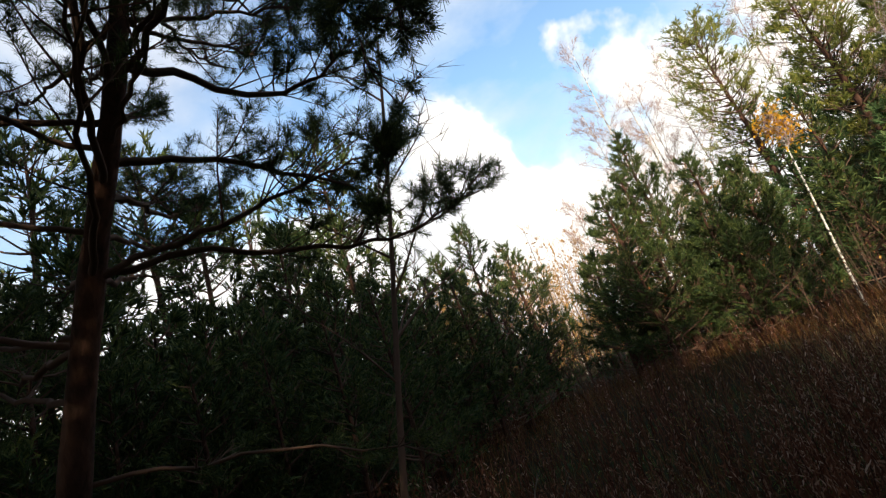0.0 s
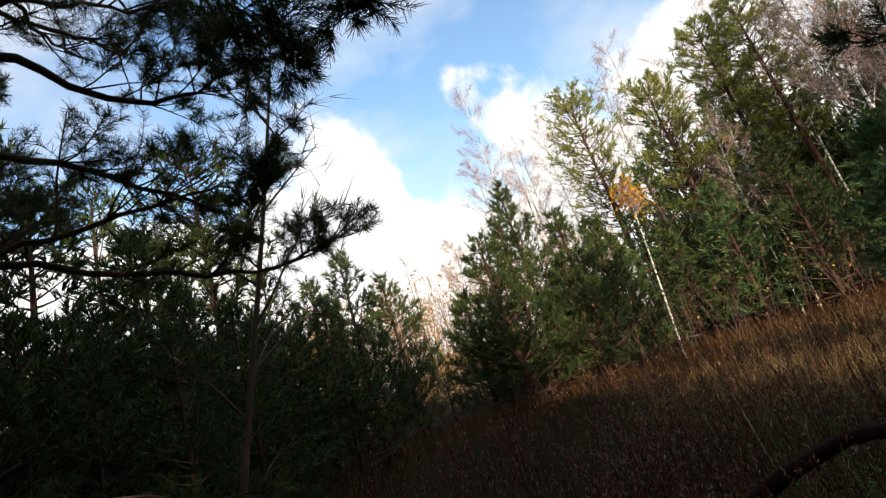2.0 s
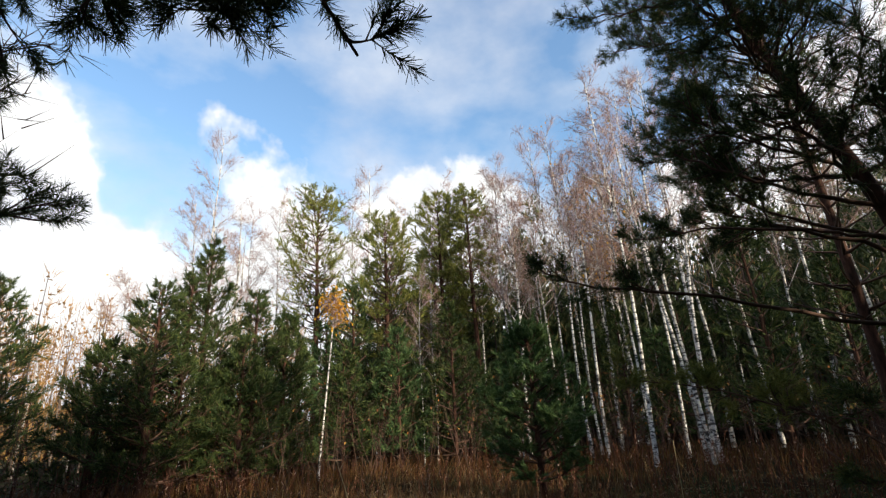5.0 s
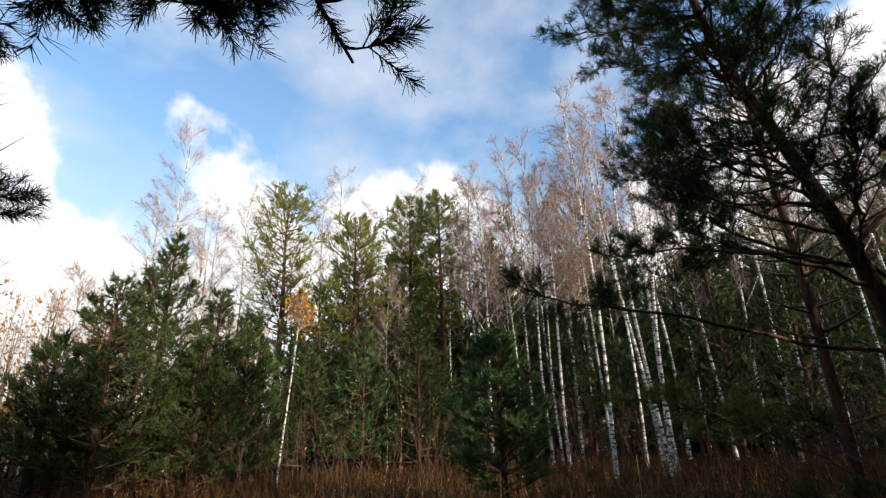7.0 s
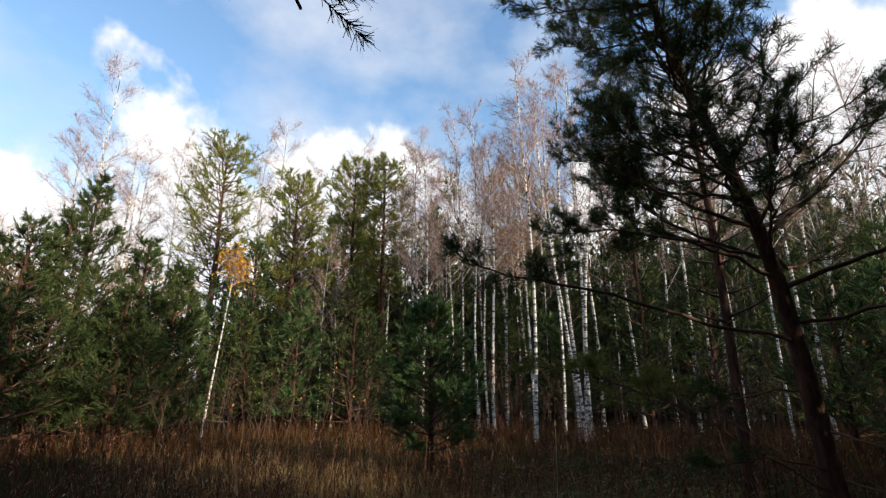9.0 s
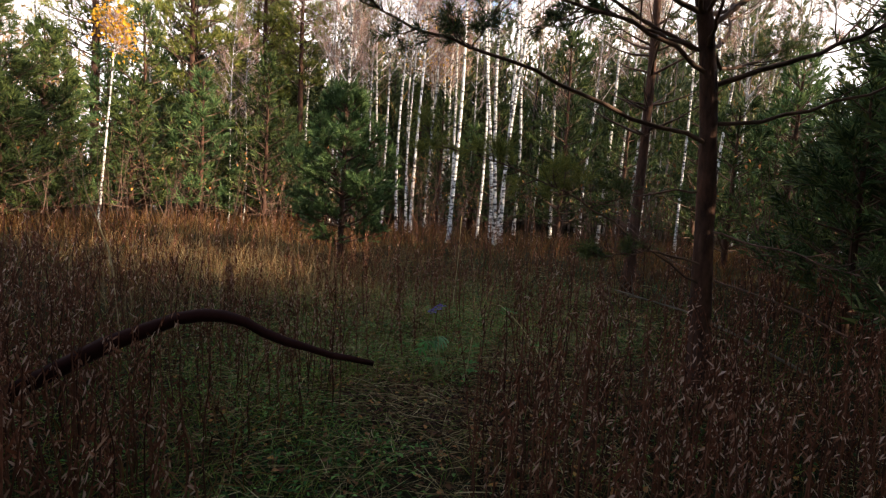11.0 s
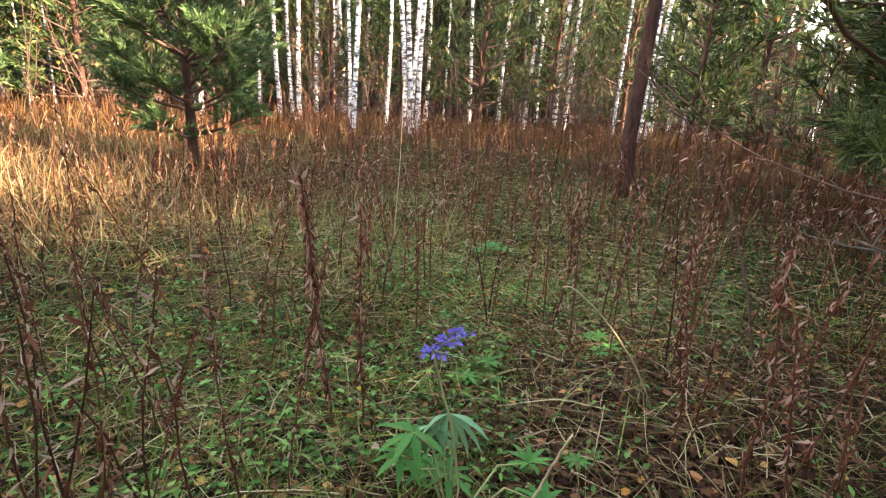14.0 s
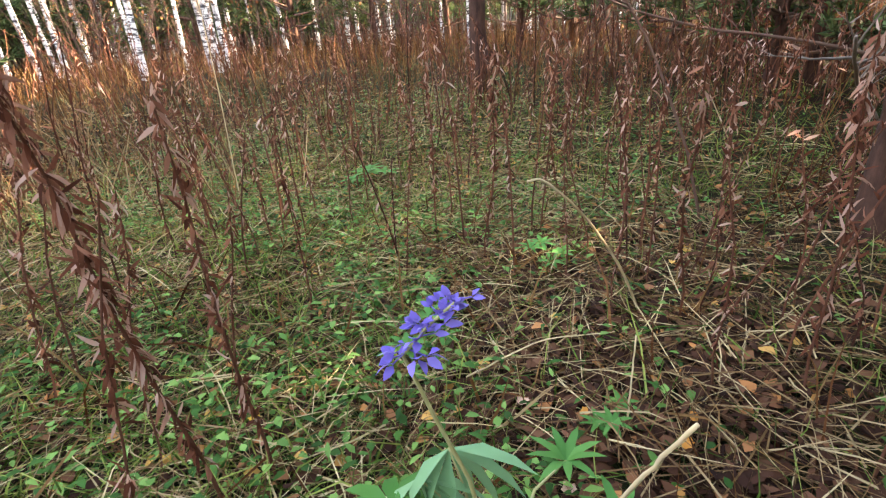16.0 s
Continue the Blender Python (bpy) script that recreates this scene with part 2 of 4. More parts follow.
def tube(M, pts, radii, sides=6, cap=True):
    pts = np.asarray(pts, float)
    n = len(pts)
    tan = unit(np.gradient(pts, axis=0))
    ref = np.array([0.0, 0.0, 1.0]) if abs(tan[0, 2]) < 0.9 else np.array([1.0, 0.0, 0.0])
    a = unit(np.cross(tan, ref))
    b = np.cross(tan, a)
    ang = np.linspace(0, 2 * np.pi, sides, endpoint=False)
    r = np.asarray(radii, float).reshape(n, 1, 1)
    ring = pts[:, None] + r * (np.cos(ang)[None, :, None] * a[:, None] + np.sin(ang)[None, :, None] * b[:, None])
    i = np.arange(n - 1)[:, None] * sides
    j = np.arange(sides)[None]
    k = (j + 1) % sides
    quads = np.stack([i + j, i + k, i + sides + k, i + sides + j], -1).reshape(-1, 4)
    tris = []
    if cap:
        o = (n - 1) * sides
        tris = [[o, o + s, o + s + 1] for s in range(1, sides - 1)]
    M.add(ring.reshape(-1, 3), tris, quads)


def spikes(M, a, b, r):
    """Many thin three-sided tapering twigs from a to b."""
    a, b = np.asarray(a, float), np.asarray(b, float)
    if not len(a):
        return
    d = unit(b - a)
    ref = np.where(np.abs(d[:, 2:3]) < 0.9, np.array([[0, 0, 1.0]]), np.array([[1.0, 0, 0]]))
    u = unit(np.cross(d, ref))
    w = np.cross(d, u)
    r = np.broadcast_to(np.asarray(r, float), (len(a),))[:, None]
    p = [a + r * (math.cos(t) * u + math.sin(t) * w) for t in (0, 2.094, 4.189)]
    V = np.stack(p + [b], 1).reshape(-1, 3)
    o = np.arange(len(a))[:, None] * 4
    T = np.concatenate([o + np.array([[0, 1, 3]]), o + np.array([[1, 2, 3]]), o + np.array([[2, 0, 3]])])
    M.add(V, T)


def needles(M, rng, base, way, length, per, nl, w, spread=0.75, blunt=False):
    """Needles all round shoots that start at base and run along way."""
    base, way = np.asarray(base, float), unit(np.asarray(way, float))
    n = len(base)
    if not n:
        return
    base, way = np.repeat(base, per, 0), np.repeat(way, per, 0)
    length = np.repeat(np.broadcast_to(np.asarray(length, float), (n,)), per)[:, None]
    k = n * per
    u = rng.uniform(0.05, 1.0, (k, 1))
    rnd = unit(rng.normal(size=(k, 3)))
    side = unit(np.cross(way, rnd))
    a = rng.uniform(0.35, 1.1, (k, 1)) * spread
    d = unit(way * np.cos(a) + side * np.sin(a))
    p = base + way * length * u
    tip = p + d * nl * rng.uniform(0.7, 1.15, (k, 1))
    s = unit(np.cross(d, unit(rng.normal(size=(k, 3))))) * w / 2
    if blunt:
        V = np.stack([p - s, p + s, tip + s * 0.6, tip - s * 0.6], 1).reshape(-1, 3)
        M.add(V, None, np.arange(k * 4).reshape(-1, 4))
        return
    V = np.stack([p - s, p + s, tip], 1).reshape(-1, 3)
    M.add(V, np.arange(k * 3).reshape(-1, 3))


def blades(M, rng, base, top, w, bend=0.3, segs=2):
    """Narrow bent grass blades from base to top."""
    base, top = np.asarray(base, float), np.asarray(top, float)
    n = len(base)
    h = np.linalg.norm(top - base, axis=1, keepdims=True)
    lean = rng.normal(size=(n, 3)) * [1, 1, 0]
    side = unit(np.cross(top - base, unit(rng.normal(size=(n, 3)))))
    rows = []
    w = np.broadcast_to(np.asarray(w, float).reshape(-1, 1), (n, 1))
    for i in range(segs + 1):
        t = i / segs
        c = base + (top - base) * t + lean * h * bend * (t * t)
        c[:, 2] -= (h[:, 0] * bend * 0.6) * t ** 3 * np.linalg.norm(lean, axis=1)
        c[:, 2] = np.maximum(c[:, 2], base[:, 2] + 0.004)
        if i == segs:
            rows += [c]
        else:
            rows += [c - side * w * (1 - 0.5 * t) / 2, c + side * w * (1 - 0.5 * t) / 2]
    V = np.stack(rows, 1).reshape(-1, 3)
    m = 2 * segs + 1
    o = np.arange(n)[:, None] * m
    Q = [o + np.array([[2 * i, 2 * i + 1, 2 * i + 3, 2 * i + 2]]) for i in range(segs - 1)]
    T = o + np.array([[2 * segs - 2, 2 * segs - 1, 2 * segs]])
    M.add(V, T, np.concatenate(Q) if Q else None)


def leaves(M, rng, p, way, up, length, width):
    """Small pointed leaves folded along the middle: six points each."""
    p, way = np.asarray(p, float), unit(np.asarray(way, float))
    n = len(p)
    if not n:
        return
    s = unit(np.cross(way, up))
    nn = np.cross(s, way)
    L = np.broadcast_to(np.asarray(length, float), (n,))[:, None]
    W = np.broadcast_to(np.asarray(width, float), (n,))[:, None] / 2
    c1 = p + way * L * 0.35 + nn * L * 0.06
    c2 = p + way * L * 0.72 + nn * L * 0.04
    V = np.stack([p, c1 - s * W + nn * W * 0.3, c1 + s * W + nn * W * 0.3, c1, c2 - s * W * 0.7, c2 + s * W * 0.7, c2, p + way * L - nn * L * 0.08], 1).reshape(-1, 3)
    o = np.arange(n)[:, None] * 8
    T = np.concatenate([o + np.array([t]) for t in ((0, 3, 1), (0, 2, 3), (4, 6, 7), (6, 5, 7))])
    Q = np.concatenate([o + np.array([t]) for t in ((1, 3, 6, 4), (3, 2, 5, 6))])
    M.add(V, T, Q)


def part(name, M, mat, parent=None, label="", smooth=False):
    ob = new(name, M if isinstance(M, bpy.types.Mesh) else M.data(name, mat, smooth))
    if parent is not None:
        ob.parent = parent
    return tagged(ob, label)


def thing(name, label, category, group="", at=(0, 0, 0)):
    e = tagged(new(name), label, category, group)
    e.empty_display_size = 0.2
    e.location = at
    return e


def bearing(yaw, d):
    return np.array([-math.sin(radians(yaw)) * d, math.cos(radians(yaw)) * d])


# ---- ground ----
def wave(x, y):
    return 0.5 * np.sin(0.9 * x + 1.3) * np.cos(0.7 * y + 0.4) + 0.3 * np.sin(2.1 * x - 0.8 * y) + 0.2 * np.cos(3.7 * y + 1.9 * x)


def gz(x, y):
    x, y = np.asarray(x, float), np.asarray(y, float)
    r = np.hypot(x - 2.0, y - 0.8)
    s = np.clip((r - 2.5) / 9.0, 0, 1)
    s = s * s * (3 - 2 * s)
    near = np.clip((r - 1.5) / 3.0, 0, 1)
    return 0.30 * s + wave(x, y) * (0.015 + 0.05 * near) - 0.02


def build_ground():
    M = Mesh()
    rad = np.concatenate([np.linspace(0.25, 14, 70), np.geomspace(14.6, 1500, 40)])
    n = 160
    ang = np.linspace(0, 2 * np.pi, n, endpoint=False)
    X, Y = 2.0 + rad[:, None] * np.cos(ang), 0.8 + rad[:, None] * np.sin(ang)
    V = np.stack([X, Y, gz(X, Y)], -1).reshape(-1, 3)
    i, j = np.arange(len(rad) - 1)[:, None] * n, np.arange(n)[None]
    k = (j + 1) % n
    Q = np.stack([i + j, i + n + j, i + n + k, i + k], -1).reshape(-1, 4)
    V = np.concatenate([V, [[2.0, 0.8, float(gz(2.0, 0.8))]]])
    c = len(V) - 1
    T = [[c, a, (a + 1) % n] for a in range(n)]
    M.add(V, T, Q)
    tagged(part("ground", M, SOIL, smooth=True), "autumn meadow soil with moss and dead litter", "ground", kind="structure")


build_ground()


# ---- trees ----
def limb_line(rng, p0, way, length, sag=0.0, lift=0.25, n=6, wob=0.05):
    way = np.asarray(way, float)
    pts = [np.asarray(p0, float)]
    d = way / np.linalg.norm(way)
    for i in range(1, n):
        t = i / (n - 1)
        d = d + rng.normal(size=3) * wob + np.array([0, 0, lift * t - sag * (1 - t)]) * 0.35
        d = d / np.linalg.norm(d)
        pts.append(pts[-1] + d * length / (n - 1))
    return np.array(pts)


def along(pts, t):
    t = np.clip(t, 0, 1) * (len(pts) - 1)
    i = np.minimum(t.astype(int), len(pts) - 2)
    f = (t - i)[:, None]
    return pts[i] * (1 - f) + pts[i + 1] * f, unit(pts[i + 1] - pts[i])


def limb_shoots(rng, pts, count, reach, start=0.3, flat=0.45):
    """Side twigs of a limb: their starts, directions and lengths."""
    t = rng.uniform(start, 1.0, count) ** 0.8
    p, d = along(pts, t)
    side = unit(np.cross(d, np.array([[0, 0, 1.0]])) * rng.choice([-1, 1], (count, 1)) + rng.normal(size=(count, 3)) * flat)
    w = unit(d * 0.75 + side * rng.uniform(0.5, 1.1, (count, 1)) + np.array([[0, 0, 0.25]]))
    ln = reach * (1.15 - 0.6 * t) * rng.uniform(0.6, 1.2, count)
    return p, w, ln


def pine(name, seed, h, r, crown, reach, label, shape="tall", per=12, nl=0.16, nw=0.016, shoots=15, whorl=0.42, lean=(0, 0), mat=None, bare=0.0, group="", at=(0, 0)):
    """A Scots pine with whorled limbs: trunk, branches and crown."""
    rng = np.random.default_rng(seed)
    e = thing(name, label, "tree", group, (at[0], at[1], float(gz(*at)) - 0.05))
    mat = mat or NEEDLE
    T, B, C = Mesh(), Mesh(), Mesh()
    zs = np.linspace(0, h, 12)
    line = np.stack([lean[0] * (zs / h) ** 1.5 + 0.03 * h / 6 * np.sin(zs * 0.9 + seed), lean[1] * (zs / h) ** 1.5 + 0.03 * h / 6 * np.cos(zs * 0.7 + seed), zs], 1)
    line[0, :2] = 0
    tube(T, line, r * (1 - zs / h) ** 0.75 + 0.012 + 0.35 * r * np.exp(-zs * 4), 9)
    z = crown
    while z < h * 0.985:
        t = (z - crown) / (h - crown)
        if shape == "tall":
            ll = reach * (0.45 + 0.9 * t) * (1 - t) ** 0.55 * 1.25 + 0.12
        else:
            ll = reach * (1 - t) ** 0.8 * (0.75 + 0.25 * min(1, t * 5)) + 0.12
        c, _ = along(line, np.array([z / h]))
        n = rng.integers(4, 7)
        a0 = rng.uniform(0, 6.28)
        for i in range(n):
            a = a0 + 6.28 * i / n + rng.normal() * 0.25
            up = rng.uniform(0.0, 0.35) + 0.55 * t
            L = ll * (rng.uniform(0.5, 1.3) if shape == "tall" else rng.uniform(0.7, 1.15))
            pts = limb_line(rng, c[0] + [0, 0, rng.normal() * 0.05], (math.cos(a), math.sin(a), up), L, lift=0.45)
            tube(B, pts, np.linspace(0.011 + 0.012 * L, 0.003, len(pts)), 4, False)
            if rng.random() < bare * (1 - t):
                continue
            k = max(4, int(shoots * L / max(reach, 0.5)))
            p, w, ln = limb_shoots(rng, pts, k, L * 0.42, 0.45 if shape == "tall" else 0.3)
            spikes(B, p, p + w * ln[:, None], 0.006)
            needles(C, rng, p + w * ln[:, None] * 0.35, w, ln * 0.7 + 0.05, per, nl, nw)
            needles(C, rng, pts[-2:-1], (pts[-1:] - pts[-2:-1]), np.array([0.25]), per + 6, nl, nw)
        z += whorl * rng.uniform(0.75, 1.25) * (1 - 0.35 * t)
    needles(C, rng, line[-1:] - [0, 0, 0.25], np.array([[0, 0, 1.0]]), np.array([0.3]), per * 2, nl, nw)
    part("trunk", T, PINE_BARK, e, smooth=True)
    tagged(part("branchwork", B, TWIG, e), kind="stuff")
    tagged(part("crown", C, mat, e), kind="stuff")
    return e


def birch(name, seed, h, r, label, crown=0.42, twigs=420, leaf=0, leafmat=None, lean=(0, 0), group="", at=(0, 0), stems=1, limbs=26, bark=None, reach=1.0):
    """A bare silver birch: trunk, limbs, a haze of fine twigs, and a few last leaves."""
    rng = np.random.default_rng(seed)
    e = thing(name, label, "tree", group, (at[0], at[1], float(gz(*at)) - 0.05))
    Bm, W, F = Mesh(), Mesh(), Mesh()
    for s in range(stems):
        T = Mesh()
        ox = np.array([0.0, 0.0]) if stems == 1 else np.array([math.cos(2.1 * s + seed), math.sin(2.1 * s + seed)]) * 0.16
        ln = np.array(lean) + (0 if stems == 1 else ox * 5)
        zs = np.linspace(0, h * (1 - 0.06 * s), 12)
        q = zs / zs[-1]
        line = np.stack([ox[0] + ln[0] * q ** 1.2 + 0.09 * np.sin(zs * 0.55 + seed + s), ox[1] + ln[1] * q ** 1.2 + 0.09 * np.cos(zs * 0.5 + seed * 2 + s), zs], 1)
        line[:, :2] -= line[0, :2] - ox
        tube(T, line, r * (1 - q) ** 0.8 + 0.008 + 0.3 * r * np.exp(-zs * 3), 8)
        part("trunk", T, bark or BIRCH_BARK, e, smooth=True)
        for i in range(limbs // stems):
            t = crown + (0.98 - crown) * (i + rng.random()) / (limbs // stems)
            c, _ = along(line, np.array([t]))
            a = rng.uniform(0, 6.28)
            L = (h * 0.20 * (1.15 - t) * rng.uniform(0.6, 1.2) + 0.3) * reach
            pts = limb_line(rng, c[0], (math.cos(a), math.sin(a), rng.uniform(0.9, 1.7)), L, sag=0.35, lift=-0.1, n=5)
            tube(Bm, pts, np.linspace(0.006 + 0.008 * L, 0.003, len(pts)), 4, False)
            k = max(6, int(twigs / limbs))
            p, w, l2 = limb_shoots(rng, pts, k, L * 0.45 + 0.15, 0.15, 0.9)
            w = unit(w + np.array([[0, 0, 0.25]]))
            tip = p + w * l2[:, None]
            spikes(W, p, tip, 0.005)
            k2 = k * 3
            idx = rng.integers(0, k, k2)
            f = rng.uniform(0.3, 1, (k2, 1))
            p2 = p[idx] * (1 - f) + tip[idx] * f
            w2 = unit(w[idx] + rng.normal(size=(k2, 3)) * 0.55 + [0, 0, -0.15])
            l3 = rng.uniform(0.12, 0.42, (k2, 1))
            spikes(W, p2, p2 + w2 * l3, 0.0055)
            if leaf:
                m = int(leaf / limbs) + 1
                j = rng.integers(0, k2, m)
                leaves(F, rng, p2[j] + w2[j] * l3[j], rng.normal(size=(m, 3)) - [0, 0, 0.6], np.array([[0.3, 0.4, 1.0]]), 0.075, 0.055)
    tagged(part("branchwork", Bm, TWIG if bark else BIRCH_BARK, e), kind="stuff")
    tagged(part("crown", W, BIRCH_TWIG if not bark else TWIG, e), kind="stuff")
    if leaf:
        tagged(part("foliage", F, leafmat or YELLOW_LEAF, e), kind="stuff")
    return e


def near_limb(tree, seed, pts, r0, shoots, reach, per=46, nl=0.055, nw=0.0026, start=0.25, bare=0.0, mat=None, label="", flat=0.6, lush=1.0):
    """One limb of a pine close by: a branch with twigs, and its needles as a part of it."""
    rng = np.random.default_rng(seed)
    pts = np.asarray(pts, float)
    tt = np.linspace(0, 1, max(8, len(pts) * 3))
    fine = np.stack([np.interp(tt, np.linspace(0, 1, len(pts)), pts[:, i]) for i in range(3)], 1)
    for _ in range(2):
        fine[1:-1] = (fine[:-2] + 2 * fine[1:-1] + fine[2:]) / 4
    fine[1:-1] += rng.normal(size=(len(fine) - 2, 3)) * 0.012
    B, C = Mesh(), Mesh()
    tube(B, fine, np.linspace(r0, 0.004, len(fine)), 7)
    p, w, ln = limb_shoots(rng, fine, shoots, reach, start, flat)
    for i in range(shoots):
        sub = limb_line(rng, p[i], w[i], ln[i], sag=0.15, lift=0.35, n=5, wob=0.09)
        tube(B, sub, np.linspace(0.005 + 0.004 * ln[i], 0.0022, 5), 4, False)
        k = int((3 + ln[i] * 9) * lush)
        q, v, l2 = limb_shoots(rng, sub, k, 0.16, 0.3, 0.8)
        spikes(B, q, q + v * l2[:, None], 0.0028)
        if rng.random() < bare:
            continue
        needles(C, rng, q + v * l2[:, None] * 0.2, v, l2 * 0.75 + 0.03, per, nl, nw, 1.15, True)
        needles(C, rng, sub[-2:-1], sub[-1:] - sub[-2:-1], np.array([0.10]), per, nl, nw, 1.15, True)
    needles(C, rng, fine[-3:-2], fine[-1:] - fine[-3:-2], np.array([0.14]), per * 2, nl, nw, 1.15, True)
    b = part("branch", B, TWIG, tree, label, smooth=True)
    if C.n:
        part("needles", C, mat or NEEDLE, b)
    return b


def near_pine_trunk(tree, pts, r0, r1):
    M = Mesh()
    pts = np.asarray(pts, float)
    tt = np.linspace(0, 1, 26)
    fine = np.stack([np.interp(tt, np.linspace(0, 1, len(pts)), pts[:, i]) for i in range(3)], 1)
    for _ in range(3):
        fine[1:-1] = (fine[:-2] + 2 * fine[1:-1] + fine[2:]) / 4
    rr = np.linspace(r0, r1, 26) + 0.5 * r0 * np.exp(-tt * 26 * 0.9)
    tube(M, fine, rr * (1 + 0.05 * np.sin(np.arange(26) * 2.3)), 14)
    part("trunk", M, PINE_BARK, tree, smooth=True)
    return fine


def crown_limbs(tree, seed, line, z0, z1, count, reach, shoots, toward=None, spread=6.28, **kw):
    rng = np.random.default_rng(seed)
    for i in range(count):
        z = z0 + (z1 - z0) * (i + rng.random() * 0.8) / count
        j = int(np.argmin(np.abs(line[:, 2] - z)))
        a = rng.uniform(0, 6.28) if toward is None else toward + rng.uniform(-0.5, 0.5) * spread
        t = (z - z0) / (z1 - z0)
        L = reach * (1 - 0.55 * t) * rng.uniform(0.65, 1.15)
        pts = limb_line(rng, line[j], (math.cos(a), math.sin(a), rng.uniform(0.0, 0.45)), L, lift=0.5, n=6, wob=0.07)
        near_limb(tree, seed * 100 + i, pts, 0.006 + 0.008 * L, int(shoots * L / reach) + 2, 0.28 + 0.22 * L, **kw)


# ---- the pine beside the camera at the start ----
def pine_left():
    e = thing("pine_tree", "old pine with rough red-brown bark, half shaded, beside the path", "tree")
    line = near_pine_trunk(e, [(-2.30, 2.22, -0.05), (-2.22, 2.2, 0.8), (-2.02, 2.16, 1.72), (-1.74, 2.12, 2.65), (-1.47, 2.03, 3.2), (-1.26, 1.93, 3.6), (-1.05, 1.85, 4.4), (-0.95, 1.80, 5.8), (-0.9, 1.80, 7.2)], 0.078, 0.03)
    L = [
        ([(-1.54, 2.06, 3.05), (-1.30, 2.33, 3.12), (-0.99, 2.54, 3.02), (-0.59, 2.80, 2.84), (-0.32, 2.96, 2.55)], 0.032, 14, 0.45, 0.2),
        ([(-1.32, 1.96, 3.50), (-1.09, 2.12, 3.47), (-0.75, 2.44, 3.30), (-0.46, 2.47, 3.36), (-0.17, 2.45, 3.50)], 0.036, 14, 0.42, 0.2),
        ([(-1.77, 2.12, 2.55), (-1.2, 2.40, 2.52), (-0.6, 2.65, 2.36), (-0.2, 2.62, 2.30), (0.12, 2.54, 2.36)], 0.026, 15, 0.38, 0.15),
        ([(-0.6, 2.65, 2.36), (-0.35, 2.75, 2.62), (-0.14, 2.70, 2.92)], 0.014, 9, 0.26, 0.0),
        ([(-1.2, 1.9, 3.8), (-0.8, 1.95, 4.0), (-0.3, 1.95, 3.8), (-0.1, 1.98, 3.2), (-0.08, 2.0, 2.80)], 0.028, 14, 0.36, 0.0),
        ([(-1.1, 1.87, 4.2), (-0.5, 1.5, 3.85), (0.15, 1.15, 3.1), (0.44, 0.98, 2.66), (0.64, 0.93, 2.36)], 0.026, 9, 0.26, 0.0),
        ([(-0.4, 1.46, 3.75), (0.05, 1.40, 3.15), (0.26, 1.27, 2.76), (0.40, 1.17, 2.52)], 0.014, 9, 0.24, 0.0),
        ([(-0.5, 1.5, 3.85), (-0.15, 1.6, 3.2), (0.05, 1.52, 2.85), (0.14, 1.42, 2.60)], 0.014, 9, 0.26, 0.0),
        ([(-1.88, 2.14, 2.2), (-2.5, 1.6, 2.5), (-2.8, 1.3, 2.6)], 0.024, 9, 0.4, 0.2),
        ([(-2.05, 2.17, 1.6), (-1.8, 2.3, 1.55), (-1.2, 2.6, 1.45), (-0.5, 2.7, 1.15)], 0.018, 9, 0.3, 0.75),
        ([(-1.79, 2.12, 2.5), (-2.4, 2.6, 2.8), (-2.7, 3.2, 3.0)], 0.026, 10, 0.45, 0.3),
        ([(-1.52, 2.05, 3.1), (-1.9, 2.6, 3.8), (-2.1, 3.2, 4.4)], 0.03, 10, 0.5, 0.15),
    ]
    for i, (p, r, n, reach, bare) in enumerate(L):
        near_limb(e, 300 + i, p, r * 0.8, int(n * 1.5), reach, bare=bare * 0.6, per=84, nl=0.046, nw=0.0026, lush=1.5 if i in (3, 5, 6, 7) else 1.0)
    crown_limbs(e, 31, line, 2.3, 7.0, 30, 1.9, 15, per=46, nl=0.055, nw=0.0024)
    crown_limbs(e, 32, line, 1.9, 5.2, 18, 2.0, 15, toward=2.4, spread=2.4, per=46, nl=0.055, nw=0.0024)


pine_left()


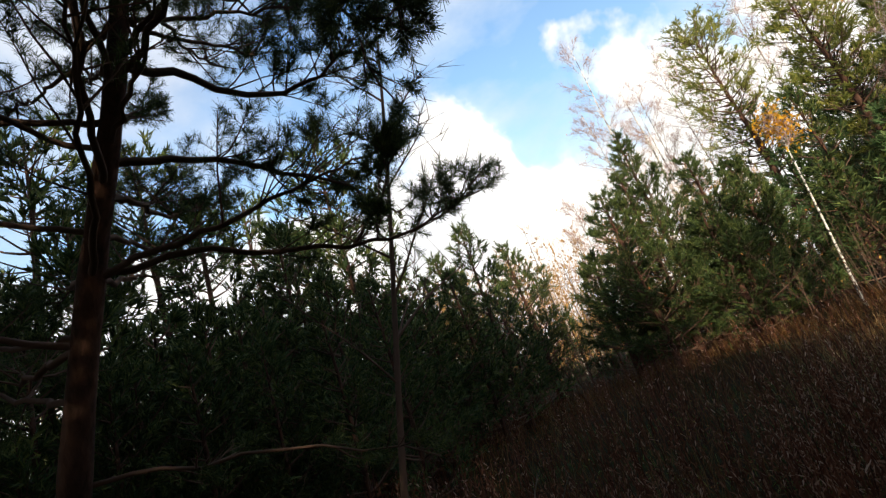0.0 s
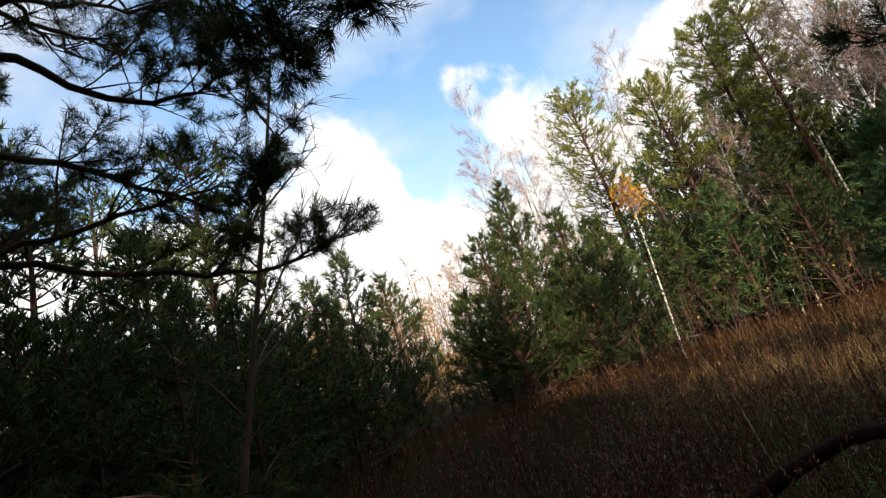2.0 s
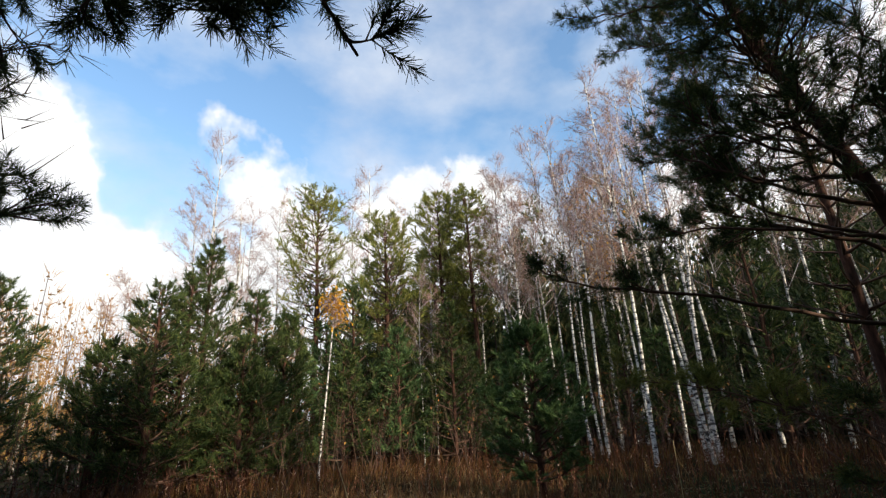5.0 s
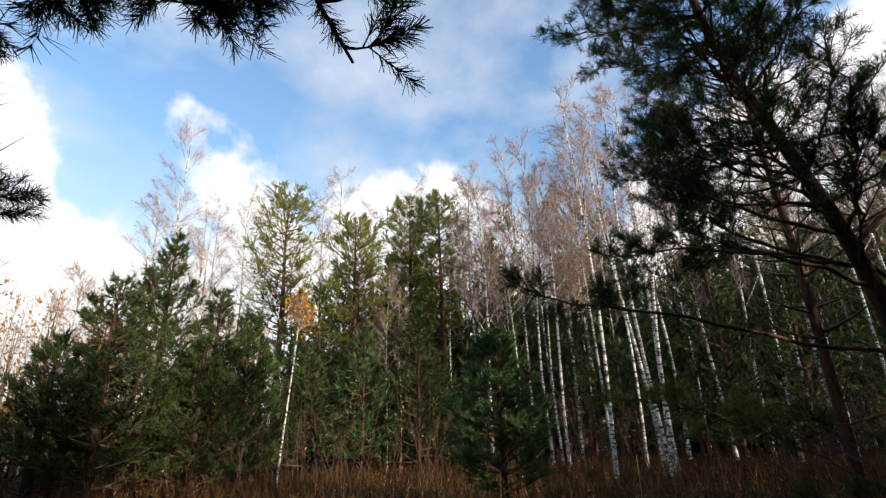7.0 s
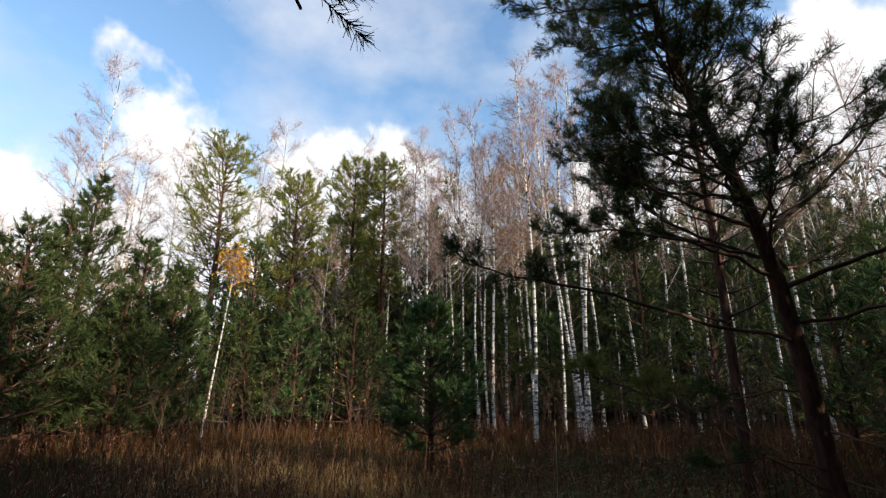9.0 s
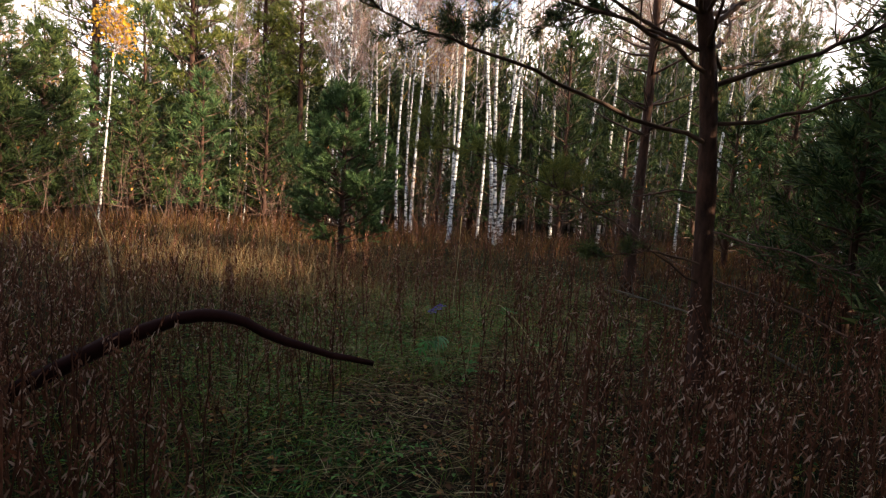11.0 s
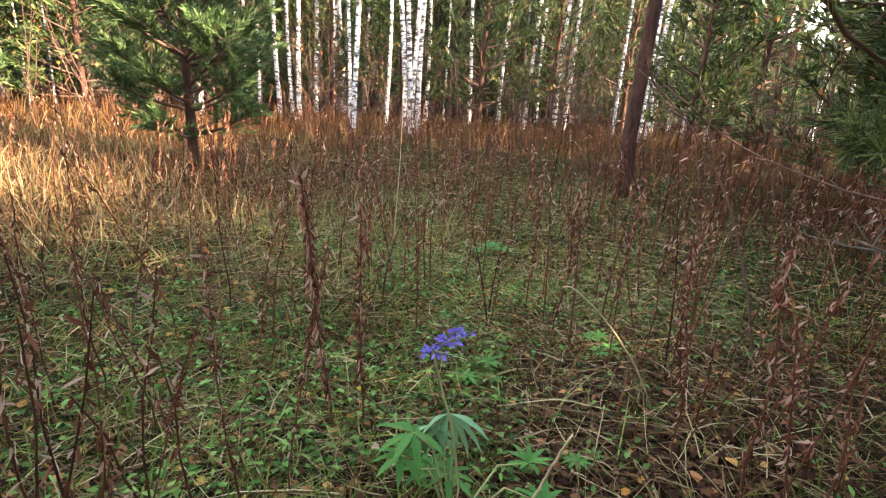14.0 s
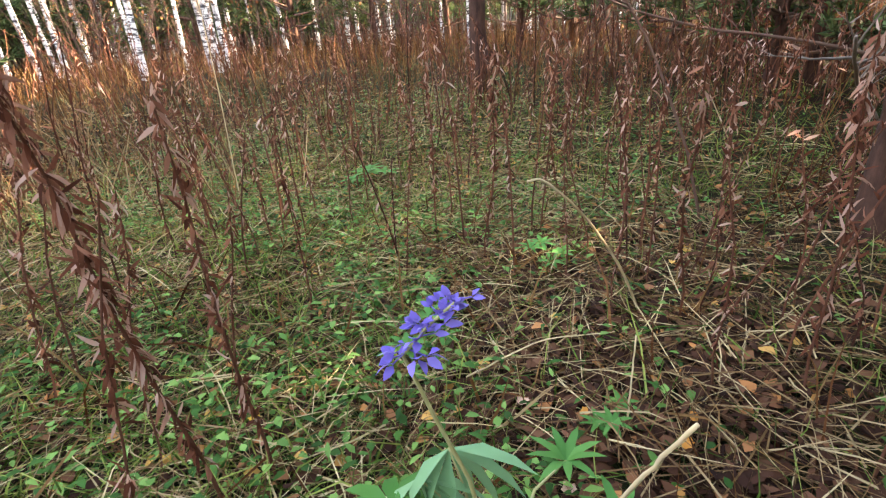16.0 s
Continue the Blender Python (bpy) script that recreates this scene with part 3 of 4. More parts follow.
# ---- the pine that the walk passes ----
def pine_right():
    e = thing("pine_tree", "tall pine with dense dark crown and long low branches", "tree")
    line = near_pine_trunk(e, [(4.74, -0.04, -0.05), (4.77, 0.02, 0.8), (4.80, 0.06, 1.8), (4.78, 0.15, 2.7), (4.75, 0.38, 3.7), (4.70, 0.68, 4.8), (4.65, 0.78, 6.2), (4.62, 0.78, 7.8)], 0.078, 0.028)
    L = [
        ([(4.80, 0.06, 1.84), (4.24, 0.70, 2.0), (3.72, 1.10, 2.15), (3.24, 1.45, 2.24), (2.93, 1.68, 2.26), (2.62, 1.76, 2.32)], 0.022, 9, 0.26, 0.45, 0.45),
        ([(4.76, -0.02, 0.74), (4.58, 0.25, 0.95), (4.42, 0.65, 1.22), (4.20, 1.0, 1.44), (3.86, 1.38, 1.60), (3.50, 1.74, 1.68)], 0.011, 16, 0.24, 0.3, 0.4),
        ([(4.79, 0.10, 2.35), (4.35, 0.6, 2.65), (4.1, 1.15, 2.78), (4.0, 1.6, 2.80)], 0.024, 14, 0.42, 0.1, 0.25),
        ([(4.78, 0.15, 2.7), (5.15, -0.25, 3.1), (5.55, -0.75, 3.7), (5.85, -1.15, 4.3)], 0.03, 9, 0.6, 0.5, 0.3),
        ([(4.79, 0.13, 2.55), (5.25, 0.0, 2.5), (5.75, -0.3, 2.7), (6.15, -0.6, 3.0)], 0.024, 8, 0.5, 0.6, 0.3),
        ([(4.80, 0.08, 2.0), (4.85, -0.5, 2.05), (4.95, -1.1, 2.3), (5.05, -1.6, 2.6)], 0.022, 8, 0.45, 0.6, 0.3),
        ([(4.80, 0.05, 1.5), (4.5, 0.5, 1.45), (4.2, 0.8, 1.3)], 0.012, 5, 0.3, 1.0, 0.3),
        ([(4.78, 0.03, 1.2), (4.55, -0.4, 1.1), (4.35, -0.8, 1.0)], 0.011, 5, 0.3, 1.0, 0.3),
        ([(4.77, 0.0, 0.95), (4.6, 0.25, 1.02), (4.35, 0.5, 1.0), (4.12, 0.72, 0.98)], 0.013, 9, 0.22, 1.0, 0.3),
    ]
    for i, (p, r, n, reach, bare, start) in enumerate(L):
        # The second limb takes the needles with sunlight in their colour.
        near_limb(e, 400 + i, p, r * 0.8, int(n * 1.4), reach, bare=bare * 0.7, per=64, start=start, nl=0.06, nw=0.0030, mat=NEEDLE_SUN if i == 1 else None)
    crown_limbs(e, 41, line, 2.35, 7.6, 52, 1.75, 17, toward=2.5, spread=3.2, per=44, nl=0.060, nw=0.0032)
    crown_limbs(e, 42, line, 2.2, 7.4, 20, 2.1, 9, toward=-0.9, spread=2.6, per=34, bare=0.45, nl=0.060, nw=0.0032)


pine_right()

# ---- single trees that stand out ----
pine("young_pine", 11, 3.05, 0.045, 0.5, 1.08, "young pine with open whorls of green needles in tall dead grass", "young", per=36, nl=0.09, nw=0.013, shoots=34, whorl=0.24, mat=NEEDLE_YOUNG, at=(7.3, 5.38))
pine("young_pine", 12, 5.3, 0.08, 0.5, 1.7, "bushy dark green pine standing alone in front of bare birches", "young", per=20, nl=0.15, nw=0.018, shoots=26, at=(0.55, 16.2))
for s, x, y, h, w in ((13, 4.92, 14.55, 6.7, 1.9), (14, 3.5, 13.6, 4.9, 1.7), (15, 6.0, 13.7, 5.2, 1.6), (16, 4.3, 14.1, 5.5, 1.7), (17, 7.0, 13.9, 4.6, 1.5), (18, 2.7, 14.6, 3.6, 1.4), (19, 5.4, 13.0, 3.6, 1.4)):
    pine("young_pine", s, h, 0.09, 0.35, w, "dense dark green young pine in a thicket", "young", per=20, nl=0.15, nw=0.018, shoots=27, group="young pine thicket", at=(x, y))
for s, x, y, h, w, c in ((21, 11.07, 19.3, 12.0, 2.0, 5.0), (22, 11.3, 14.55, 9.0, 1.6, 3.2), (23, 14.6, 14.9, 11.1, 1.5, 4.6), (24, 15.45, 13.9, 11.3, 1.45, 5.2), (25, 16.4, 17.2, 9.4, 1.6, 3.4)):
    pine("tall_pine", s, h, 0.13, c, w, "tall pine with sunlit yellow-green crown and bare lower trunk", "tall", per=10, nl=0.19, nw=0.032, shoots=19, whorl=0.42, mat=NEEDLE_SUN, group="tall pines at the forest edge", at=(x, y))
pine("tall_pine", 26, 7.8, 0.07, 2.4, 1.3, "slender pine with orange bark and dead lower branches", "tall", per=16, nl=0.12, nw=0.012, bare=0.9, at=(8.3, 0.85))
birch("birch_tree", 31, 5.1, 0.027, "slim white birch with a last tuft of yellow leaves", 0.80, 110, 520, lean=(0.2, -0.15), at=(7.75, 13.15), limbs=12, reach=0.45)
birch("birch_tree", 32, 11.5, 0.09, "tall bare birch with pinkish twigs and some yellow leaves on top", 0.45, 900, 1000, at=(19.36, 10.3), limbs=34)
birch("birch_tree", 33, 11.4, 0.09, "very tall bare birch with fine pinkish twigs", 0.45, 800, 40, at=(20.2, 9.6), limbs=36)
birch("birch_tree", 34, 12.0, 0.10, "many-stemmed bare birch, white against the clouds", 0.4, 900, 0, at=(8.3, 22.4), stems=3, limbs=42)
birch("birch_tree", 35, 10.1, 0.05, "slender bare birch reaching above the pines", 0.4, 600, 0, at=(13.6, 10.35), limbs=30)
birch("birch_tree", 36, 6.4, 0.035, "thin bare birch sapling before the white cloud", 0.3, 420, 10, at=(3.4, 17.8), limbs=24)
birch("birch_tree", 37, 6.0, 0.026, "thin dark leafless sapling close to the old pine", 0.25, 150, 0, lean=(1.3, 0.35), at=(-1.42, 4.25), limbs=16, bark=TWIG)
birch("birch_tree", 38, 10.5, 0.045, "white birch with black-marked bark at the far edge of the meadow", 0.5, 420, 0, at=(11.88, 5.57), limbs=26)
birch("birch_tree", 39, 11.0, 0.05, "white birch with black-marked bark, three stems from one root", 0.5, 500, 0, at=(13.32, 4.83), stems=3, limbs=30)
birch("birch_tree", 40, 11.5, 0.058, "slightly leaning white birch at the far end of the meadow", 0.5, 420, 0, lean=(0.4, -0.6), at=(19.0, 1.95), limbs=26)
birch("birch_tree", 41, 10.0, 0.05, "thin white birch behind a young pine", 0.5, 360, 0, at=(14.6, 8.24), limbs=22)

# ---- the wood, from a few grown patterns ----
rng = np.random.default_rng(7)
birches = [birch("birch_tree", 50 + i, 11.0 + 0.6 * i, 0.034 + 0.005 * i, "bare birch with white trunk and reddish twig haze", 0.42 + 0.04 * (i % 3), 400, (60 if i == 1 else 0), group="birches of the wood", lean=(0.25 * math.sin(i * 2.0), 0.3 * math.cos(i * 1.3)), at=bearing(-52 - 4 * i, 19 + 1.5 * i), limbs=24) for i in range(5)]
youngs = [pine("young_pine", 60 + i, 3.6 + 0.7 * i, 0.06, 0.4, 1.25 + 0.1 * i, "green young pine among birch trunks", "young", per=8, nl=0.18, nw=0.032, shoots=17, mat=NEEDLE_YOUNG if i == 1 else NEEDLE, group="young pines of the wood", at=bearing(-33 - 6 * i, 16.5)) for i in range(3)]
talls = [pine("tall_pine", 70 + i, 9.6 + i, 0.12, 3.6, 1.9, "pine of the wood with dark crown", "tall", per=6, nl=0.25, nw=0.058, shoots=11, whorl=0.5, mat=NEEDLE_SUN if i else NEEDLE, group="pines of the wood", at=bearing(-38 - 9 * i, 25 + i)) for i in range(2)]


def plant(source, yaw, d, s=1.0, xy=None):
    x, y = bearing(yaw, d) if xy is None else xy
    m = Matrix.Translation((x, y, float(gz(x, y)) - 0.05)) @ Matrix.Rotation(rng.uniform(0, 6.28), 4, "Z") @ Matrix.Diagonal((s, s, s * rng.uniform(0.92, 1.1), 1))
    copy_thing(source, m)


for yaw, d in ((-41.5, 17.0), (-42.9, 17.2)):
    plant(birches[0], yaw, d, 0.55)
for yaw, d in ((-57.3, 18), (-59, 17), (-60, 18), (-68.0, 15.6), (-70.3, 16.2), (-79.1, 20.2), (-88.5, 16), (-90.4, 15.2), (-91.6, 16.5), (-44.6, 24), (-49, 22), (-51.5, 19), (-54, 23), (-55.5, 18.6), (-62, 19), (-63.5, 21), (-65, 17.5), (-66.5, 23), (-72, 19), (-74, 22), (-76, 18), (-78, 25), (-81, 17.5), (-83, 22), (-85, 19), (-86.5, 24), (-93, 20), (-95, 23), (-97, 18), (-99, 21), (-102, 24), (-104, 17), (-107, 20), (-110, 15), (-114, 19), (-118, 16)):
    plant(birches[rng.integers(0, 5)], yaw, d, rng.uniform(0.82, 1.05))
for yaw, d in ((-17, 24), (-19, 26), (-22.5, 25), (-25, 27), (-28, 25), (-31, 28), (-34.5, 26), (-36.6, 25.5), (-38, 29), (-40, 26), (-43, 28), (-45, 25)):
    plant(birches[rng.integers(0, 5)], yaw, d, rng.uniform(0.95, 1.15))
for yaw, d, s in ((-28, 16.5, 1.0), (-31, 18, 1.0), (-34, 17, 1.0), (-38, 17.5, 1.1), (-43, 19, 1.0), (-46.5, 17.5, 1.2), (-50, 19, 1.0), (-53, 20, 1.1), (-56, 21, 1.0), (-61, 22, 1.1), (-67, 20, 0.9), (-72, 23, 1.1), (-77, 21, 0.9), (-84, 25, 1.2), (-90, 21, 1.0), (-96, 17, 1.0), (2, 12, 0.9), (6, 14, 1.0), (9, 10.5, 0.9), (13, 12, 1.1), (4, 17, 1.0), (17, 9, 1.0), (22, 10, 1.2), (26, 8.2, 1.1), (31, 9.5, 1.2), (37, 8, 1.2), (43, 9, 1.2), (50, 7.5, 1.2), (57, 9, 1.2), (64, 8, 1.2), (14, 7.2, 0.6), (20, 6.4, 0.6), (27, 6.2, 0.55), (34, 6.0, 0.55), (41, 6.0, 0.5), (48, 5.6, 0.5)):
    # Left of the start only the darker needle colour, standing in for shade.
    plant(youngs[rng.integers(0, 3) if yaw < 0 else 2 * rng.integers(0, 2)], yaw, d, s * rng.uniform(0.9, 1.1))
for x, y, s in ((9.6, -2.6, 0.9), (11.2, -3.6, 1.1), (12.6, -1.6, 1.0), (13.5, -4.8, 1.2), (7.3, -1.8, 0.75), (8.4, -2.3, 1.15), (12.5, -0.6, 0.9), (16.5, 2.0, 1.0), (17.0, 4.0, 1.2), (17.5, 6.5, 1.2), (17.0, 8.5, 1.0), (18.5, 0.0, 1.1), (16.0, -2.0, 1.2)):
    plant(youngs[rng.integers(0, 3)], 0, 0, s, (x, y))
for yaw, d in ((-30, 24), (-48, 24), (-64, 26), (-80, 27), (-103, 22), (-112, 23), (-122, 18), (-130, 20), (16, 13), (26, 14), (36, 12), (46, 11), (58, 9)):
    # No sun-coloured needles on the left, where the pines stand in shade.
    plant(talls[rng.integers(0, 2) if yaw < 0 else 0], yaw, d, rng.uniform(0.8, 1.0))
for yaw, d, s in ((-2, 17.5, 0.6), (-5.5, 18.5, 0.55), (-9, 17.5, 0.5), (-12, 16.0, 0.5), (-15, 15.5, 0.6), (1, 14.5, 1.0), (5, 10.8, 0.8), (8, 12.5, 1.0), (11, 9.4, 0.7), (14, 10.5, 0.9), (16, 12, 1.1), (19, 8.0, 0.7), (23, 9.0, 0.9), (25, 7.2, 0.65), (29, 7.4, 0.8), (32, 6.8, 0.65), (35, 8.8, 1.0), (39, 6.6, 0.7), (43, 7.2, 0.9), (47, 6.4, 0.7), (52, 6.2, 0.75), (56, 7.0, 0.9), (61, 6.2, 0.8), (11, 15.5, 1.2), (21, 13, 1.2), (28, 12, 1.2), (40, 11, 1.2), (54, 10, 1.2)):
    plant(youngs[2 * rng.integers(0, 2)], yaw, d, s * rng.uniform(0.95, 1.15))
# unseen wood edge added behind the start of the walk to shade the meadow
for yaw, d in ((78, 7), (95, 6), (112, 7.5), (130, 6.5), (147, 8), (163, 6.5), (178, 8), (-167, 6.5), (-155, 7.5), (155, 9.5), (170, 10), (140, 9.5), (-172, 10.5), (104, 11), (122, 12), (150, 13), (165, 13.5), (178, 14), (-168, 14), (104, 4.2), (97, 6.2), (116, 3.6), (90, 4.6), (85, 9)):
    plant(talls[rng.integers(0, 2)], yaw, d, rng.uniform(0.85, 1.1))


# unseen pines added on the sun's side, with a gap for the sunlit grass
for x, y in ((2.2, -7.0), (3.6, -6.5), (4.8, -7.2), (8.3, -6.8), (3.0, -10.0), (4.5, -10.5)):
    plant(talls[rng.integers(0, 2)], 0, 0, rng.uniform(0.9, 1.1), (x, y))
# unseen low pines added to stop sun under the tall crowns
for x, y in ((2.8, -5.4), (4.3, -5.8), (1.4, -6.0), (8.6, -5.9), (-0.3, -6.0), (-2.0, -5.6), (-3.6, -4.8), (3.6, -8.2), (4.6, -2.3), (5.3, -2.6), (3.6, -2.9), (2.5, -3.2), (1.4, -3.4), (4.1, -3.8), (3.0, -4.2), (5.0, -4.0), (0.4, -4.0)):
    plant(youngs[2 * rng.integers(0, 2)], 0, 0, rng.uniform(1.0, 1.2), (x, y))


# the first five are unseen, added to shade the near meadow
for x, y, s in ((6.2, -2.4, 0.8), (7.0, -3.2, 0.85), (5.9, -3.6, 0.8), (6.6, -4.4, 0.8), (7.7, -3.9, 0.95), (8.5, -2.0, 0.9), (7.4, -1.5, 0.7), (10.2, -2.2, 1.1)):
    plant(youngs[0], 0, 0, s, (x, y))


# unseen dense pines added round the start to keep sky light off the ground
for seed, x, y, h in ((81, 0.7, -2.2, 9.5), (82, -2.4, -1.0, 9.0), (83, 2.7, -2.6, 10.0), (84, -0.9, -3.6, 11.0), (85, -4.2, 0.6, 9.5)):
    pine("tall_pine", seed, h, 0.12, 2.5, 2.5, "unseen dense pine added to shade the start of the walk", "tall", per=12, nl=0.16, nw=0.030, shoots=20, whorl=0.36, group="pines behind the clearing", at=(x, y))


def far_wood():
    r = np.random.default_rng(91)
    T, C, G = Mesh(), Mesh(), Mesh()
    for i in range(960):
        yaw, d = r.uniform(-178, 85) if i < 540 else r.uniform(-28, 12), r.uniform(26, 52) if i < 540 else r.uniform(33, 46)
        if i >= 640:
            yaw, d = r.uniform(-97, -36), r.uniform(23, 40)
        x, y = bearing(yaw, d)
        z0 = float(gz(x, y)) - 0.1
        warm = -30 < yaw < 14
        if warm and d < 32:
            continue
        low = not warm and r.random() < (0.58 if i < 640 else 0.75)
        h = r.uniform(7.0, 10.4) if warm else (r.uniform(4.5, 8.0) if low else r.uniform(7.5, 11))
        h *= 1.25 if -135 < yaw < -48 else 1.0
        tube(T, np.array([[x, y, z0], [x + r.normal() * 0.1, y, z0 + h * 0.5], [x + r.normal() * 0.2, y, z0 + h]]), [0.055, 0.04, 0.012], 4)
        n = 110
        k = r.uniform(0.08 if (warm or low) else 0.3, 1.0, n)
        w = 1.3 * np.sin(np.pi * np.clip(k, 0.05, 0.97)) ** 0.7
        if low:
            w = 1.7 * (1.05 - k)
        a = r.uniform(0, 6.28, n)
        q = r.uniform(0.1, 1, n) ** 0.5 * w
        p = np.stack([x + np.cos(a) * q, y + np.sin(a) * q, z0 + k * h], 1)
        d3 = unit(np.stack([np.cos(a) * 0.5, np.sin(a) * 0.5, np.full(n, 1.0)], 1) + r.normal(size=(n, 3)) * 0.35)
        if warm or (not low and r.random() < 0.55):
            spikes(C, p, p + d3 * r.uniform(0.4, 1.0, (n, 1)), 0.02)
            if warm:
                leaves(C, r, p[:60], r.normal(size=(60, 3)), np.array([[0.2, 0.3, 1.0]]), 0.2, 0.15)
        else:
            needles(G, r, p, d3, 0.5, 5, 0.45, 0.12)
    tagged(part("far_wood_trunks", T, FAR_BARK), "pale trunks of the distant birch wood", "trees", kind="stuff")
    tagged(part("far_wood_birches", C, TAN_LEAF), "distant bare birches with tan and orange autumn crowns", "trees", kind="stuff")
    tagged(part("far_wood_pines", G, NEEDLE_HAZED), "distant dark pines behind the birches", "trees", kind="stuff")


def far_backdrop():
    """The closed wood beyond, as one dark ragged rim all round."""
    r = np.random.default_rng(92)
    n = 1400
    a = np.linspace(0, 2 * np.pi, n, endpoint=False)
    x, y = 62 * np.cos(a), 62 * np.sin(a)
    yaw = np.degrees(np.arctan2(-x, y))
    top = np.where((yaw > -30) & (yaw < 14), 4.6, np.where((yaw < -45) & (yaw > -96), 11.5, 8.0)) + 0.9 * np.sin(a * 23) + 0.6 * np.sin(a * 57 + 1) + r.uniform(-0.9, 0.9, n)
    rows = []
    for f, push in ((-0.1, 0.0), (0.45, 1.2), (0.8, 0.6), (1.0, 0.0)):
        k = 1 + (push + r.normal(size=n) * 0.4) / 62
        rows.append(np.stack([x * k, y * k, top * f], 1))
    M = Mesh()
    V = np.concatenate(rows)
    i, j = np.arange(3)[:, None] * n, np.arange(n)[None]
    k = (j + 1) % n
    M.add(V, None, np.stack([i + j, i + k, i + n + k, i + n + j], -1).reshape(-1, 4))
    tagged(part("backdrop", M, FOREST_RIM), "dark closed forest in the distance", "forest", kind="structure")


far_backdrop()
far_wood()


# ---- brushwood of the forest edge ----
def brush():
    r = np.random.default_rng(17)
    W, F = Mesh(), Mesh()
    for i in range(340):
        yaw = r.uniform(-135, 20)
        d = r.uniform(13, 24) if yaw > -95 else r.uniform(9, 20)
        x, y = bearing(yaw, d)
        z = float(gz(x, y))
        n = r.integers(3, 7)
        for j in range(n):
            a = r.uniform(0, 6.28)
            h = r.uniform(1.0, 2.8)
            pts = limb_line(r, (x + r.normal() * 0.2, y + r.normal() * 0.2, z - 0.03), (math.cos(a) * 0.3, math.sin(a) * 0.3, 1), h, n=5, wob=0.08)
            tube(W, pts, np.linspace(0.010, 0.003, 5), 3, False)
            p, w, ln = limb_shoots(r, pts, 9, 0.5, 0.25, 0.9)
            spikes(W, p, p + w * ln[:, None], 0.004)
            m = 3
            leaves(F, r, p[:m] + w[:m] * ln[:m, None], r.normal(size=(m, 3)), np.array([[0.1, 0.2, 1.0]]), 0.09, 0.05)
    tagged(part("brushwood", W, TWIG), "dark brown leafless brushwood under the trees", "bush", kind="stuff")
    tagged(part("brushwood_leaves", F, FALLEN), "few brown leaves left on the brushwood", "leaves", kind="stuff")


brush()

# ---- meadow ----
FLOWER = np.array([3.67, 1.69])
WALK = np.array([(x, y) for t, x, y, z, a, b, c in PATH if t > 9.9])


def clear_of_walk(p, gap):
    dx = np.linalg.norm(p[:, None] - WALK[None], axis=2).min(1)
    a, b = np.array([0.0, 0.0]), WALK[-1]
    t = np.clip(((p - a) @ (b - a)) / ((b - a) @ (b - a)), 0, 1)
    return np.minimum(dx, np.linalg.norm(p - (a + t[:, None] * (b - a)), axis=1)) > gap


def scatter(r, n, d0, d1, yaw0, yaw1, power=0.5, gap=0.3):
    d = d0 + (d1 - d0) * r.uniform(0, 1, n) ** power
    a = np.radians(r.uniform(min(yaw0, yaw1), max(yaw0, yaw1), n))
    p = np.stack([-np.sin(a) * d, np.cos(a) * d], 1)
    p = p[clear_of_walk(p, gap)]
    return p


def trodden(p):
    """How far the plants still stand up where the walk ends, from 0.1 to 1."""
    end = np.array([(3.02, 1.60), (3.13, 1.66), (3.21, 1.71)])
    return np.clip(np.linalg.norm(p[:, None, :2] - end[None], axis=2).min(1) / 0.5, 0.1, 1.0)


def lift(p, dz=0.0):
    return np.column_stack([p, gz(p[:, 0], p[:, 1]) + dz])


def stem_meshes(r, S, F, base, h, leafy_from=0.3, count=26, lean=0.10, big=1.0):
    a = r.uniform(0, 6.28)
    k = h * lean * abs(r.normal())
    t = np.linspace(0, 1, 6)
    pts = np.stack([base[0] + math.cos(a) * k * t ** 1.6 + 0.012 * np.sin(t * 9), base[1] + math.sin(a) * k * t ** 1.6, base[2] - 0.01 + h * t], 1)
    tube(S, pts, np.linspace(0.0042, 0.0018, 6) * big, 4, False)
    q, d = along(pts, leafy_from + (1 - leafy_from) * r.uniform(0, 1, count) ** 0.8)
    b = r.uniform(0, 6.28, count)
    w = np.stack([np.cos(b) * 0.5, np.sin(b) * 0.5, r.uniform(-1.5, -0.2, count)], 1)
    up = r.random(count) < 0.25
    w[up, 2] *= -0.8
    leaves(F, r, q, w, np.stack([np.cos(b + 1), np.sin(b + 1), r.uniform(0.1, 0.6, count)], 1), r.uniform(0.020, 0.046, count) * big, r.uniform(0.0035, 0.009, count) * big)


